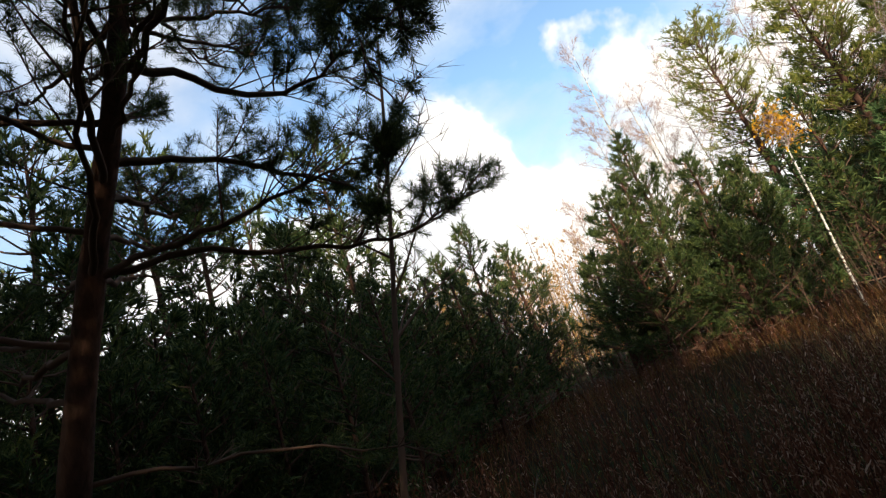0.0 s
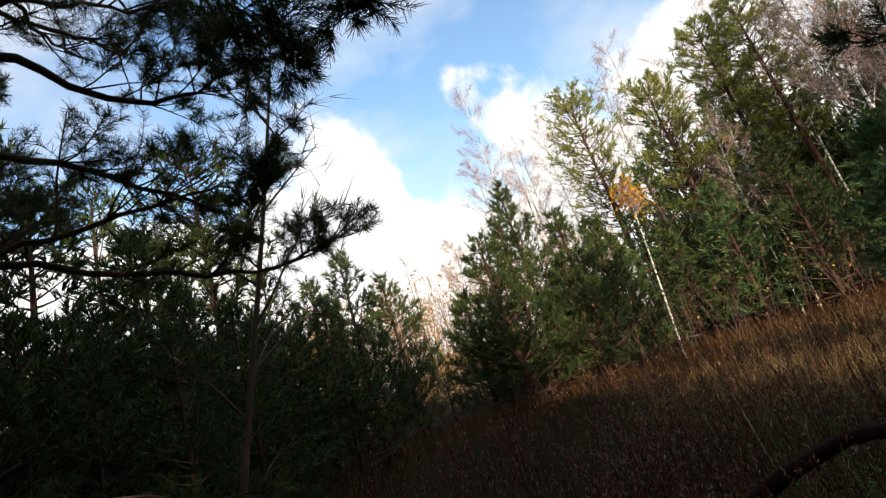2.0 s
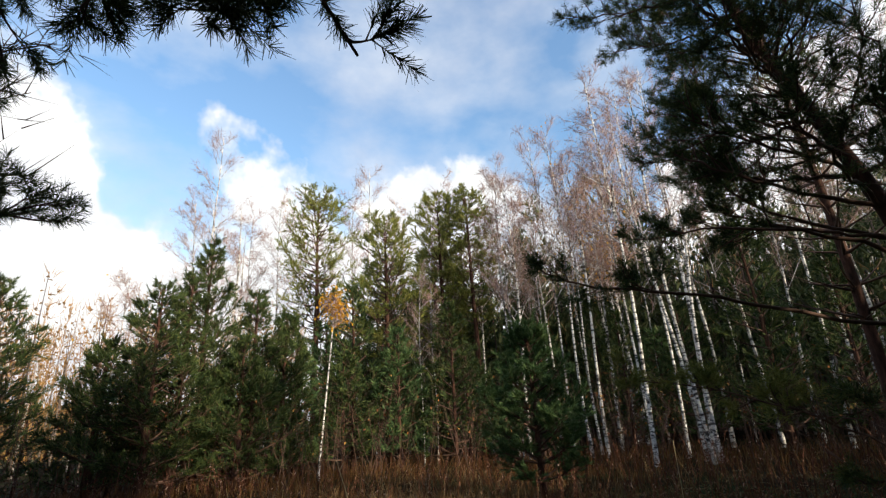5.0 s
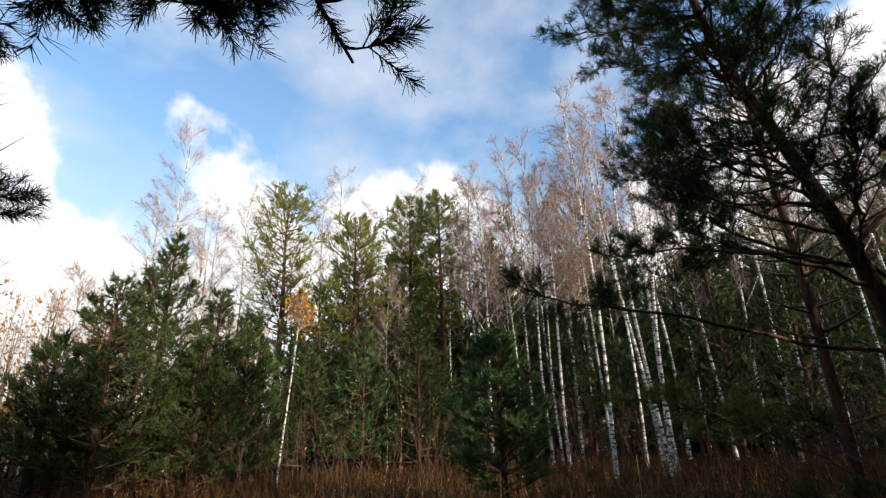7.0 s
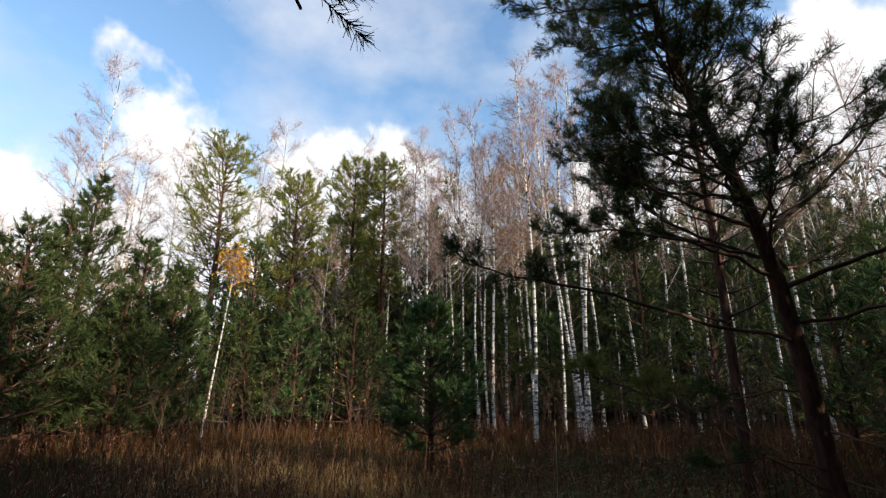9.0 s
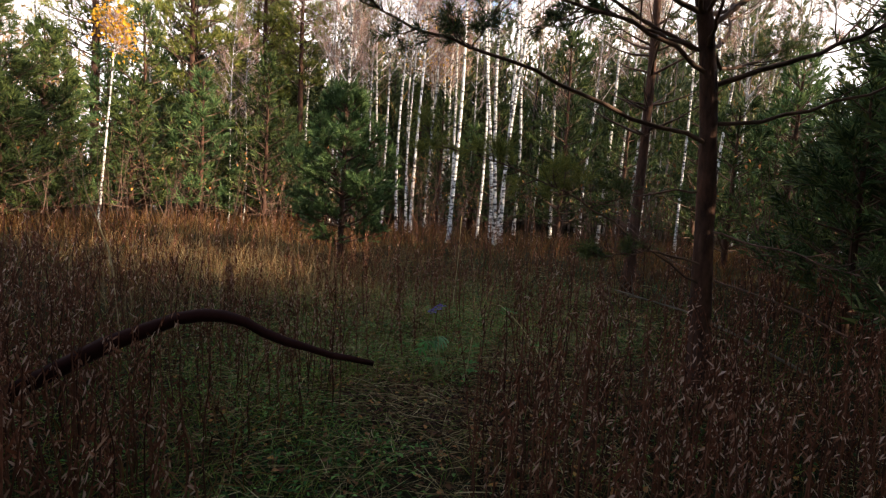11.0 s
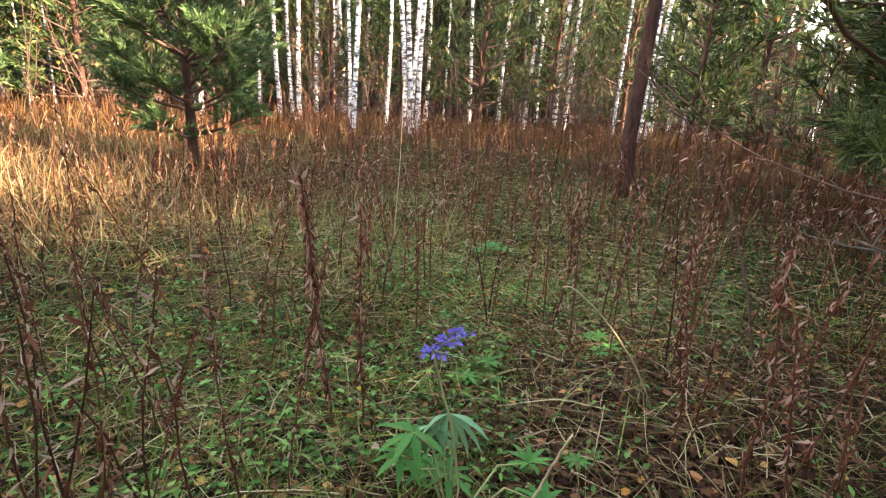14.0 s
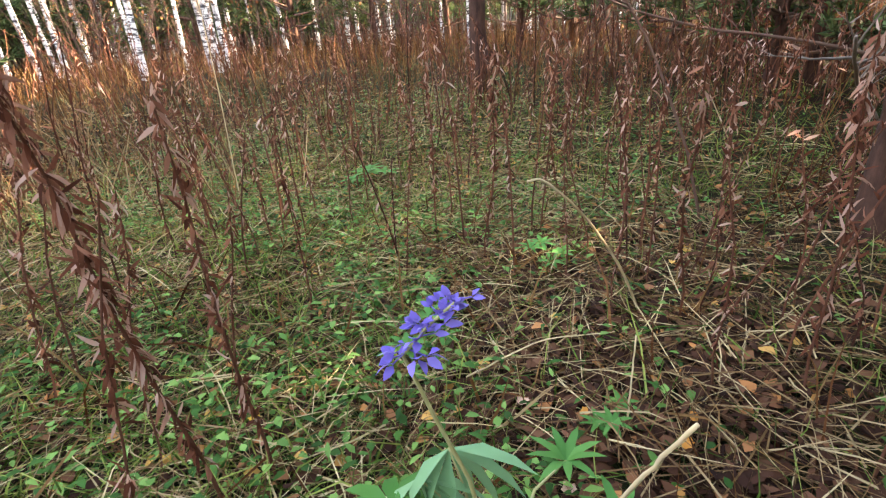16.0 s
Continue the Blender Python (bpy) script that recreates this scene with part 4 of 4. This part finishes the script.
def meadow():
    r = np.random.default_rng(5)
    S, F = Mesh(), Mesh()
    p = np.concatenate([scatter(r, 1900, 1.6, 7.5, 45, -125, 0.6, 0.5), scatter(r, 1900, 5.5, 14, 35, -120, 0.7), scatter(r, 900, 1.3, 5.0, 45, -45, 0.6, 0.6), scatter(r, 900, 1.5, 4.2, -20, -110, 0.6, 0.35)])
    keep = (np.linalg.norm(p - FLOWER - [0.25, 0.0], axis=1) > 0.6 + 0.5 * r.random(len(p)))
    clump = wave(p[:, 0] * 1.7 + 3, p[:, 1] * 1.7) + r.normal(size=len(p)) * 0.35
    thin = (np.linalg.norm(p - FLOWER - [0.8, 0.1], axis=1) < 1.9) & (r.random(len(p)) < 0.45)
    yaw = np.degrees(np.arctan2(-p[:, 0], p[:, 1]))
    gold = (yaw < -28) & (yaw > -62) & (np.hypot(p[:, 0], p[:, 1]) > 4.2) & (r.random(len(p)) < 0.3)
    p = p[keep & ~thin & ~gold & (clump > -0.25)]
    for b in lift(p):
        far = np.hypot(b[0] - 3, b[1] - 1.5) > 4
        stem_meshes(r, S, F, b, r.uniform(0.35, 0.95), count=10 if far else 34, lean=0.24 if far else 0.14, big=1.6 if far else 1.0)
    tagged(part("dead_stems", S, DEAD_STEM), "thin red-brown stalks of dead willowherb", "dead plants", kind="stuff")
    tagged(part("dead_stem_leaves", F, DEAD_LEAF), "shrivelled red-brown leaves on dead stalks", "dead leaves", kind="stuff")
    # dry grass, thickest at the sunny end
    G = Mesh()
    p = np.concatenate([scatter(r, 26000, 4.5, 17, 30, -125, 0.55), scatter(r, 6500, 1.0, 5.5, 40, -130, 0.6, 0.4)])
    p = p[(np.linalg.norm(p - FLOWER - [1.2, 0.3], axis=1) > 2.2) | (r.random(len(p)) < 0.5)]
    b = lift(p)
    h = r.uniform(0.2, 0.72, len(b)) * (0.35 + 0.65 * np.clip(np.linalg.norm(p - FLOWER, axis=1) / 6, 0, 1))
    top = b + np.stack([r.normal(size=len(b)) * 0.12, r.normal(size=len(b)) * 0.12, h], 1)
    blades(G, r, b, top, r.uniform(0.004, 0.009, len(b)), 0.28, 2)
    tagged(part("dry_grass", G, DRY_GRASS), "tall dry yellow-brown grass", "grass", kind="stuff")
    G = Mesh()
    p = np.array([5.4, 5.6]) + r.normal(size=(6200, 2)) * [1.5, 1.7]
    p = p[clear_of_walk(p, 1.6) & (np.linalg.norm(p - FLOWER, axis=1) > 1.9 + 0.5 * r.random(len(p)))]
    b = lift(p)
    top = b + np.stack([r.normal(size=len(b)) * 0.13, r.normal(size=len(b)) * 0.13, r.uniform(0.15, 0.66, len(b))], 1)
    blades(G, r, b, top, r.uniform(0.003, 0.008, len(b)), 0.28, 2)
    tagged(part("sunlit_grass", G, SUNLIT_GRASS), "tall golden dry grass, sun partly put into its colour", "grass", kind="stuff")
    # green grass and herbs low on the ground
    G = Mesh()
    c = FLOWER + np.array([0.6, 0.2])
    q = c + r.normal(size=(24000, 2)) * [1.8, 1.4]
    q = np.concatenate([q, scatter(r, 6000, 1, 9, 30, -125, 0.6, 0.05)])
    q = q[(q[:, 1] > 1.5 + 0.12 * (q[:, 0] - 3.6)) | (q[:, 0] > 5.2) | (r.random(len(q)) < 0.22)]
    b = lift(q)
    h = r.uniform(0.05, 0.15, len(b)) + 0.16 * r.random(len(b)) ** 3
    h *= trodden(b)
    blades(G, r, b, b + np.stack([r.normal(size=len(b)) * 0.06, r.normal(size=len(b)) * 0.06, h], 1), r.uniform(0.003, 0.006, len(b)), 0.7, 2)
    tagged(part("green_grass", G, GREEN_GRASS), "short green grass between dead stalks", "grass", kind="stuff")
    G = Mesh()
    q = np.concatenate([c + r.normal(size=(17000, 2)) * [1.6, 1.3], c + [2.4, 0.6] + r.normal(size=(11000, 2)) * [1.5, 1.3]])
    q = q[wave(q[:, 0] * 2.2, q[:, 1] * 2.2 + 1) > -0.15]
    q = q[(q[:, 1] > 1.42 + 0.25 * (q[:, 0] - 3.8)) | (q[:, 0] > 5.0) | (r.random(len(q)) < 0.22)]
    b = lift(q, 0.0)
    b[:, 2] += r.uniform(0.02, 0.10, len(b)) * trodden(b)
    a = r.uniform(0, 6.28, len(b))
    leaves(G, r, b, np.stack([np.cos(a), np.sin(a), r.uniform(-0.1, 0.5, len(b))], 1), np.array([[0.05, 0.1, 1.0]]), r.uniform(0.016, 0.046, len(b)), r.uniform(0.009, 0.022, len(b)))
    tagged(part("green_herbs", G, HERB), "low green herb leaves covering the ground", "herbs", kind="stuff")
    G = Mesh()
    q = np.concatenate([c + [0.3, 0.0] + r.normal(size=(15000, 2)) * [1.9, 1.4], FLOWER + [0.45, -0.45] + r.normal(size=(5000, 2)) * [0.5, 0.35]])
    b = lift(q, 0.0)
    b[:, 2] += r.uniform(0.004, 0.05, len(b))
    a = r.uniform(0, 6.28, len(b))
    leaves(G, r, b, np.stack([np.cos(a), np.sin(a), r.normal(size=len(b)) * 0.35], 1), unit(np.stack([r.normal(size=len(b)) * 0.5, r.normal(size=len(b)) * 0.5, np.ones(len(b))], 1)), r.uniform(0.02, 0.055, len(b)), r.uniform(0.01, 0.03, len(b)))
    tagged(part("leaf_litter", G, LITTER), "dark rotting leaf litter under the grass", "leaves", kind="stuff")
    # straw lying about, fallen leaves
    G = Mesh()
    q = np.concatenate([c + r.normal(size=(15000, 2)) * [1.5, 1.2], c + [2.2, 0.6] + r.normal(size=(9000, 2)) * [1.7, 1.5]])
    b = lift(q, 0.0)
    b[:, 2] += r.uniform(0.005, 0.06, len(b))
    a = r.uniform(0, 6.28, len(b))
    ln = r.uniform(0.08, 0.32, len(b))
    blades(G, r, b, b + np.stack([np.cos(a) * ln, np.sin(a) * ln, r.uniform(0.0, 0.11, len(b)) * trodden(b)], 1), r.uniform(0.002, 0.005, len(b)), 0.3, 3)
    tagged(part("lying_straw", G, LYING_STRAW), "flattened dry straw on the ground", "straw", kind="stuff")
    G = Mesh()
    q = np.concatenate([c + r.normal(size=(2200, 2)) * [1.4, 1.1], c + [2.4, 0.6] + r.normal(size=(2200, 2)) * [1.5, 1.3], scatter(r, 1200, 1, 9, 30, -125, 0.6, 0.0)])
    b = lift(q, 0.0)
    b[:, 2] += r.uniform(0.008, 0.05, len(b)) * trodden(b)
    a = r.uniform(0, 6.28, len(b))
    leaves(G, r, b, np.stack([np.cos(a), np.sin(a), r.normal(size=len(b)) * 0.25], 1), unit(np.stack([r.normal(size=len(b)) * 0.4, r.normal(size=len(b)) * 0.4, np.ones(len(b))], 1)), r.uniform(0.022, 0.05, len(b)), r.uniform(0.016, 0.036, len(b)))
    tagged(part("fallen_leaves", G, FALLEN), "brown and yellow birch leaves fallen in the grass", "leaves", kind="stuff")


meadow()


# ---- dead stalks that stand out, each a thing of its own ----
def dead_stalk(seed, h, count, big=1.5):
    r = np.random.default_rng(seed)
    S, F = Mesh(), Mesh()
    stem_meshes(r, S, F, (0, 0, 0), h, 0.18, count, 0.14, big)
    e = thing("dead_stalk", "dead willowherb stalk with curled red-brown leaves", "dead plant", "dead stalks round the lupin")
    part("stalk", S, DEAD_STEM, e)
    tagged(part("foliage", F, DEAD_LEAF, e), kind="stuff")
    return e


stalks = [dead_stalk(500 + i, (0.85, 0.80, 0.66, 0.72, 0.78)[i], (260, 150, 80, 100, 120)[i], (1.15, 1.0, 0.8, 0.75, 0.8)[i]) for i in range(5)]
r5 = np.random.default_rng(55)
spots = [(3.90, 2.11), (3.95, 2.03), (3.99, 2.28), (3.62, 2.10), (3.50, 2.16), (4.1, 2.15), (4.55, 2.05), (4.75, 1.75), (4.85, 1.45), (4.4, 1.15), (4.2, 1.0), (4.55, 0.85), (4.0, 0.88), (4.25, 0.75), (4.75, 1.1), (5.0, 1.2), (5.15, 1.6), (5.3, 1.95), (5.0, 2.3), (4.6, 2.5), (4.2, 2.6), (3.7, 2.5), (3.4, 2.35), (5.5, 1.35), (5.4, 1.0), (5.0, 0.75), (4.7, 0.62), (4.9, 0.9), (3.85, 0.7), (5.7, 1.75), (5.6, 2.2), (5.3, 2.55), (4.35, 0.98), (4.5, 1.0), (4.62, 1.22), (4.05, 1.06), (2.9, 2.3), (3.1, 2.5), (3.2, 2.22), (2.7, 2.6), (3.0, 2.9), (3.3, 2.7), (2.5, 2.9), (2.6, 2.2), (3.3, 0.85), (3.5, 0.7), (3.1, 0.6), (3.6, 0.92), (3.7, 0.6), (3.45, 0.5), (4.6, 3.0), (4.2, 3.2), (3.8, 3.1), (5.0, 3.2), (5.6, 2.9), (6.0, 2.3), (6.2, 1.6), (6.1, 1.1), (5.8, 0.8), (6.5, 2.0), (6.6, 1.3), (6.4, 2.7)]
for i, (x, y) in enumerate(spots):
    m = Matrix.Translation((x, y, float(gz(x, y)) - 0.01)) @ Matrix.Rotation(r5.uniform(0, 6.28), 4, "Z") @ Matrix.Rotation(float(np.clip(r5.normal() * 0.19, -0.28, 0.28)), 4, "X")
    s = r5.uniform(0.85, 1.1)
    if i < 2:
        lean = ((0.13, 0.27), (0.02, 0.08))[i]
        m = Matrix.Translation((x, y, float(gz(x, y)) - 0.01)) @ Matrix(((1, 0, lean[0], 0), (0, 1, lean[1], 0), (0, 0, 1, 0), (0, 0, 0, 1)))
    if i < 5:
        stalks[i].matrix_basis = m
    else:
        copy_thing(stalks[1 + i % 4], m @ Matrix.Diagonal((s, s, s, 1)))


# ---- the lupin ----
def lupin():
    r = np.random.default_rng(3)
    x, y = 3.65, 1.66
    g = float(gz(x, y))
    e = thing("lupin", "violet lupin in bloom with fan-shaped green leaves in the grass", "flower", at=(x, y, g))
    S = Mesh()
    stem = np.array([(0, 0, 0), (0.0, -0.01, 0.17), (0.0, 0.015, 0.33), (0.0, 0.05, 0.44), (0.0, 0.076, 0.528), (0.018, 0.045, 0.550), (0.03, 0.008, 0.572)])
    tube(S, stem, [0.0032, 0.003, 0.0028, 0.0026, 0.0023, 0.002, 0.0016], 6)
    part("stem", S, LUPIN_STALK, e, smooth=True)
    sp = np.array([(0.0, 0.076, 0.528), (0.018, 0.045, 0.550), (0.03, 0.008, 0.572)])
    for k in range(24):
        P = Mesh()
        t = (k + 0.5) / 24
        q, d = along(sp, np.array([t]))
        a = k * 2.4 + r.normal() * 0.3
        out = np.array([math.cos(a), math.sin(a), -0.25 + 0.8 * t + r.normal() * 0.2])
        s = (0.84 - 0.32 * t) * r.uniform(0.7, 1.15)
        q = q + out * 0.027 * s
        tube(P, np.array([q[0] - out * 0.027 * s, q[0] - out * 0.01 * s, q[0]]), [0.001, 0.001, 0.001], 4)
        for sg in (-1, 1):
            side = np.array([-math.sin(a), math.cos(a), 0.0]) * sg
            leaves(P, r, q + side * 0.002, (out + side * 0.3)[None], np.array([[0, 0, 1.0]]) + side * 0.6, 0.027 * s, 0.014 * s)
        leaves(P, r, q, (out * 0.6 + [0, 0, 0.7])[None], -np.asarray(out)[None] + [[0, 0, 0.4]], 0.024 * s, 0.018 * s)
        part("floret", P, PETAL, e)
    # fan leaves on long stalks, towards the walker
    fans = [((0.01, 0.07, 0.29), 0.105, 0, -0.25), ((-0.02, 0.09, 0.24), 0.09, 0, -0.15), ((0.04, -0.01, 0.345), 0.115, 1, -1.1), ((0.035, 0.035, 0.305), 0.10, 1, -0.7), ((0.04, 0.03, 0.16), 0.09, 0, 0.0), ((0.05, 0.10, 0.15), 0.08, 0, 0.1), ((0.17, -0.17, 0.14), 0.075, 0, 0.3), ((0.06, -0.22, 0.12), 0.08, 0, 0.2)]
    for c, ln, pale, droop in fans:
        P, F = Mesh(), Mesh()
        c = np.array(c) + (0, 0.045 if c[2] > 0.2 else 0, 0)
        tube(P, np.array([(0, 0, 0.03), c * 0.55 + [0, 0, 0.10], c]), [0.003, 0.0025, 0.002], 5)
        st = part("leaf_stalk", P, LUPIN_STALK, e)
        n = 9 if not pale else 7
        a = np.linspace(0, 6.28, n, endpoint=False) + r.uniform(0, 1)
        if pale:
            a = np.linspace(2.2, 4.6, n)
        w = np.stack([np.cos(a), np.sin(a), np.full(n, droop) + r.normal(size=n) * 0.12], 1)
        if pale:
            w = np.stack([np.full(n, -0.3), np.cos(a + 1.0), np.sin(a + 1.0) - 0.15], 1)
        leaves(F, r, np.repeat(c[None], n, 0), w, np.array([[0.1, 0, 1.0]]), ln * r.uniform(0.85, 1.1, n), ln * (0.21 if pale else 0.23))
        part("leaf_blade", F, LUPIN_PALE if pale else LUPIN_LEAF, st, "pale silvery underside of leaf" if pale else "")


lupin()


def small_lupin(x, y, s, seed):
    r = np.random.default_rng(seed)
    e = thing("lupin_seedling", "small green lupin leaf fans close to the ground", "plant", "lupin seedlings", (x, y, float(gz(x, y))))
    for k in range(4):
        a0 = r.uniform(0, 6.28)
        c = np.array([math.cos(a0) * 0.06 * s, math.sin(a0) * 0.06 * s, r.uniform(0.05, 0.11) * s])
        P, F = Mesh(), Mesh()
        tube(P, np.array([(0, 0, -0.01), c * 0.6 + [0, 0, 0.02], c]), [0.002, 0.0018, 0.0015], 4)
        st = part("leaf_stalk", P, LUPIN_STALK, e)
        a = np.linspace(0, 6.28, 8, endpoint=False)
        leaves(F, r, np.repeat(c[None], 8, 0), np.stack([np.cos(a), np.sin(a), r.normal(size=8) * 0.1 + 0.15], 1), np.array([[0, 0.1, 1.0]]), 0.065 * s, 0.017 * s)
        part("leaf_blade", F, LUPIN_LEAF, st)


for i, (x, y, s) in enumerate(((4.0, 1.33, 0.7), (4.35, 1.72, 1.0), (4.75, 1.25, 0.9), (5.9, 1.9, 1.5))):
    small_lupin(x, y, s, 80 + i)


# ---- straws, sticks and branches that stand out ----
def rod(name, label, category, pts, r0, r1, mat, side=0, seed=1, uneven=0.25):
    M = Mesh()
    r = np.random.default_rng(seed)
    pts = np.asarray(pts, float)
    tt = np.linspace(0, 1, 16)
    fine = np.stack([np.interp(tt, np.linspace(0, 1, len(pts)), pts[:, i]) for i in range(3)], 1)
    for _ in range(2):
        fine[1:-1] = (fine[:-2] + 2 * fine[1:-1] + fine[2:]) / 4
    fine[1:-1] += r.normal(size=(14, 3)) * r0 * uneven
    e = thing(name, label, category)
    tube(M, fine, np.linspace(r0, r1, 16) * (1 + 0.08 * np.sin(np.arange(16) * 1.9)), 8)
    part("stem", M, mat, e, smooth=True)
    if side:
        T = Mesh()
        p, w, ln = limb_shoots(r, fine, side, 0.35, 0.3, 0.8)
        for i in range(side):
            sub = limb_line(r, p[i], w[i], ln[i], n=5, wob=0.15)
            tube(T, sub, np.linspace(r1 * 0.9 + 0.001, 0.001, 5), 4, False)
            q, v, l2 = limb_shoots(r, sub, 3, 0.14, 0.3, 0.8)
            spikes(T, q, q + v * l2[:, None], 0.0014)
        tagged(part("twig_fan", T, mat, e), kind="stuff")
    return e


rod("straw", "bent pale dry grass straw leaning over the ground", "straw", [(4.42, 1.05, -0.030), (4.37, 1.15, 0.18), (4.29, 1.29, 0.38), (4.22, 1.42, 0.51), (4.23, 1.45, 0.50)], 0.0040, 0.0024, STRAW)
rod("stick", "pale dry stick poking up from the litter", "stick", [(3.74, 1.50, -0.02), (3.70, 1.455, 0.16), (3.66, 1.43, 0.28), (3.625, 1.405, 0.38)], 0.0036, 0.0030, STRAW, seed=2)
rod("straw", "thin pale straw stuck upright in the litter", "straw", [(3.98, 1.30, -0.02), (3.98, 1.30, 0.10), (3.99, 1.295, 0.24)], 0.0022, 0.0016, STRAW, seed=21)
rod("straw", "dry straw lying slantwise over the grass", "straw", [(3.95, 1.95, 0.03), (3.86, 1.83, 0.06), (3.78, 1.74, 0.11)], 0.0024, 0.0016, STRAW, seed=22)
rod("straw", "long dry straw lying across the litter", "straw", [(4.15, 1.62, 0.06), (4.22, 1.42, 0.09), (4.24, 1.22, 0.07)], 0.0022, 0.0015, STRAW, seed=23)
rod("straw", "upright pale dead grass stalk", "straw", [(6.0, 2.65, -0.02), (6.02, 2.62, 0.6), (6.0, 2.6, 1.15)], 0.0035, 0.002, STRAW, seed=3)
rod("dead_branch", "thick bare dark brown branch hanging across the path", "branch", [(1.35, 3.35, -0.05), (1.60, 3.02, 0.22), (1.85, 2.72, 0.44), (2.05, 2.48, 0.60), (2.19, 2.32, 0.67), (2.292, 2.201, 0.664), (2.377, 2.055, 0.569), (2.461, 1.891, 0.499), (2.541, 1.715, 0.461), (2.623, 1.54, 0.44)], 0.050, 0.014, DARK_BARK, 0, 4, 0.06)
rod("arching_sapling", "thin brown leafless sapling arching over the dead stalks", "sapling", [(4.94, 0.55, -0.05), (4.96, 0.62, 0.27), (5.06, 0.69, 0.52), (5.13, 0.79, 0.78), (5.19, 0.95, 1.0), (5.21, 1.10, 1.15), (5.2, 1.22, 1.24)], 0.0065, 0.0028, TWIG, 6, 5)
rod("dead_branch", "brown dead branch with bare twigs fallen against the bushes", "branch", [(5.7, -1.2, 0.35), (5.95, -0.7, 0.56), (6.26, -0.15, 0.66), (6.47, 0.36, 0.84), (6.59, 0.89, 1.24)], 0.011, 0.004, TWIG, 11, 6)
rod("dead_branch", "grey dead branch with bare twigs lying among stalks", "branch", [(5.6, -0.9, 0.02), (5.2, -0.3, 0.35), (4.9, 0.1, 0.55), (4.4, 0.6, 0.72)], 0.014, 0.004, GREY_TWIG, 9, 7)
rod("dead_branch", "grey twiggy branch on the ground beneath the pine", "branch", [(-1.9, 2.5, 0.5), (-1.2, 2.55, 0.75), (-0.4, 2.6, 0.85), (0.2, 2.5, 0.6), (0.5, 2.4, 0.35)], 0.018, 0.005, GREY_TWIG, 9, 8)
rod("dead_branch", "thin dry leaning stalk in the meadow", "branch", [(3.0, 4.3, -0.03), (2.95, 4.35, 0.7), (2.8, 4.45, 1.25)], 0.008, 0.003, STRAW, 3, 9)


# ---- single fallen leaves that stand out ----
def fallen_leaf(x, y, turn, size, mat, label, seed):
    """A birch leaf lying in the grass: a toothed blade, cupped, with its stalk."""
    r = np.random.default_rng(seed)
    e = thing("fallen_leaf", label, "leaf", "fallen leaves round the lupin", (x, y, float(gz(x, y)) + 0.045))
    M, S = Mesh(), Mesh()
    n = 16
    a = np.linspace(0, 2 * np.pi, n, endpoint=False) + turn
    t = np.linspace(0, 2 * np.pi, n, endpoint=False)
    rad = size * (0.62 + 0.30 * np.cos(t) ** 3 + 0.06 * np.cos(8 * t)) * r.uniform(0.93, 1.07, n)
    V = np.stack([np.cos(a) * rad, np.sin(a) * rad, 0.25 * rad ** 2 / size + r.normal(size=n) * size * 0.06], 1)
    V = np.concatenate([V, [[0, 0, -0.06 * size]]])
    M.add(V, [[n, i, (i + 1) % n] for i in range(n)])
    part("blade", M, mat, e)
    d = np.array([-math.cos(turn), -math.sin(turn), 0.15])
    tube(S, np.array([d * size * 0.3, d * size * 0.7, d * size * 1.2 + [0, 0, -0.01]]), [0.0009, 0.0008, 0.0006], 4)
    part("leaf_stalk", S, LUPIN_STALK, e)


GOLD_LEAF = leafy("golden_fallen_leaf", [(0.1, (0.62, 0.36, 0.05)), (0.9, (0.78, 0.55, 0.10))], 0.5, 0.3)
AMBER_LEAF = leafy("amber_fallen_leaf", [(0.1, (0.42, 0.17, 0.035)), (0.9, (0.60, 0.28, 0.06))], 0.5, 0.25)
PALE_LEAF = leafy("pale_fallen_leaf", [(0.1, (0.36, 0.22, 0.15)), (0.9, (0.54, 0.38, 0.27))], 0.6, 0.2)
for i, (x, y, size, mat, label) in enumerate((
        (4.14, 2.12, 0.022, GOLD_LEAF, "bright yellow birch leaf fallen in the grass"),
        (4.30, 2.32, 0.018, GOLD_LEAF, "bright yellow birch leaf fallen in the grass"),
        (4.08, 1.50, 0.024, PALE_LEAF, "pale brown birch leaf lying on the litter"),
        (4.02, 1.38, 0.020, AMBER_LEAF, "orange birch leaf lying on the litter"),
        (3.90, 1.22, 0.024, AMBER_LEAF, "orange birch leaf lying on the litter"),
        (3.96, 1.16, 0.020, AMBER_LEAF, "orange birch leaf lying on the litter"),
        (4.10, 1.10, 0.022, AMBER_LEAF, "orange birch leaf lying on the litter"),
        (3.78, 1.34, 0.022, AMBER_LEAF, "orange birch leaf lying on the litter"),
        (3.84, 1.48, 0.020, PALE_LEAF, "pale brown birch leaf lying on the litter"),
        (3.92, 2.20, 0.022, PALE_LEAF, "pale brown birch leaf lying on the litter"),
        (3.86, 1.95, 0.022, PALE_LEAF, "pale brown birch leaf lying on the litter"),
        (4.40, 1.86, 0.020, PALE_LEAF, "pale brown birch leaf lying on the litter"))):
    fallen_leaf(x, y, 1.3 * i, size, mat, label, 700 + i)
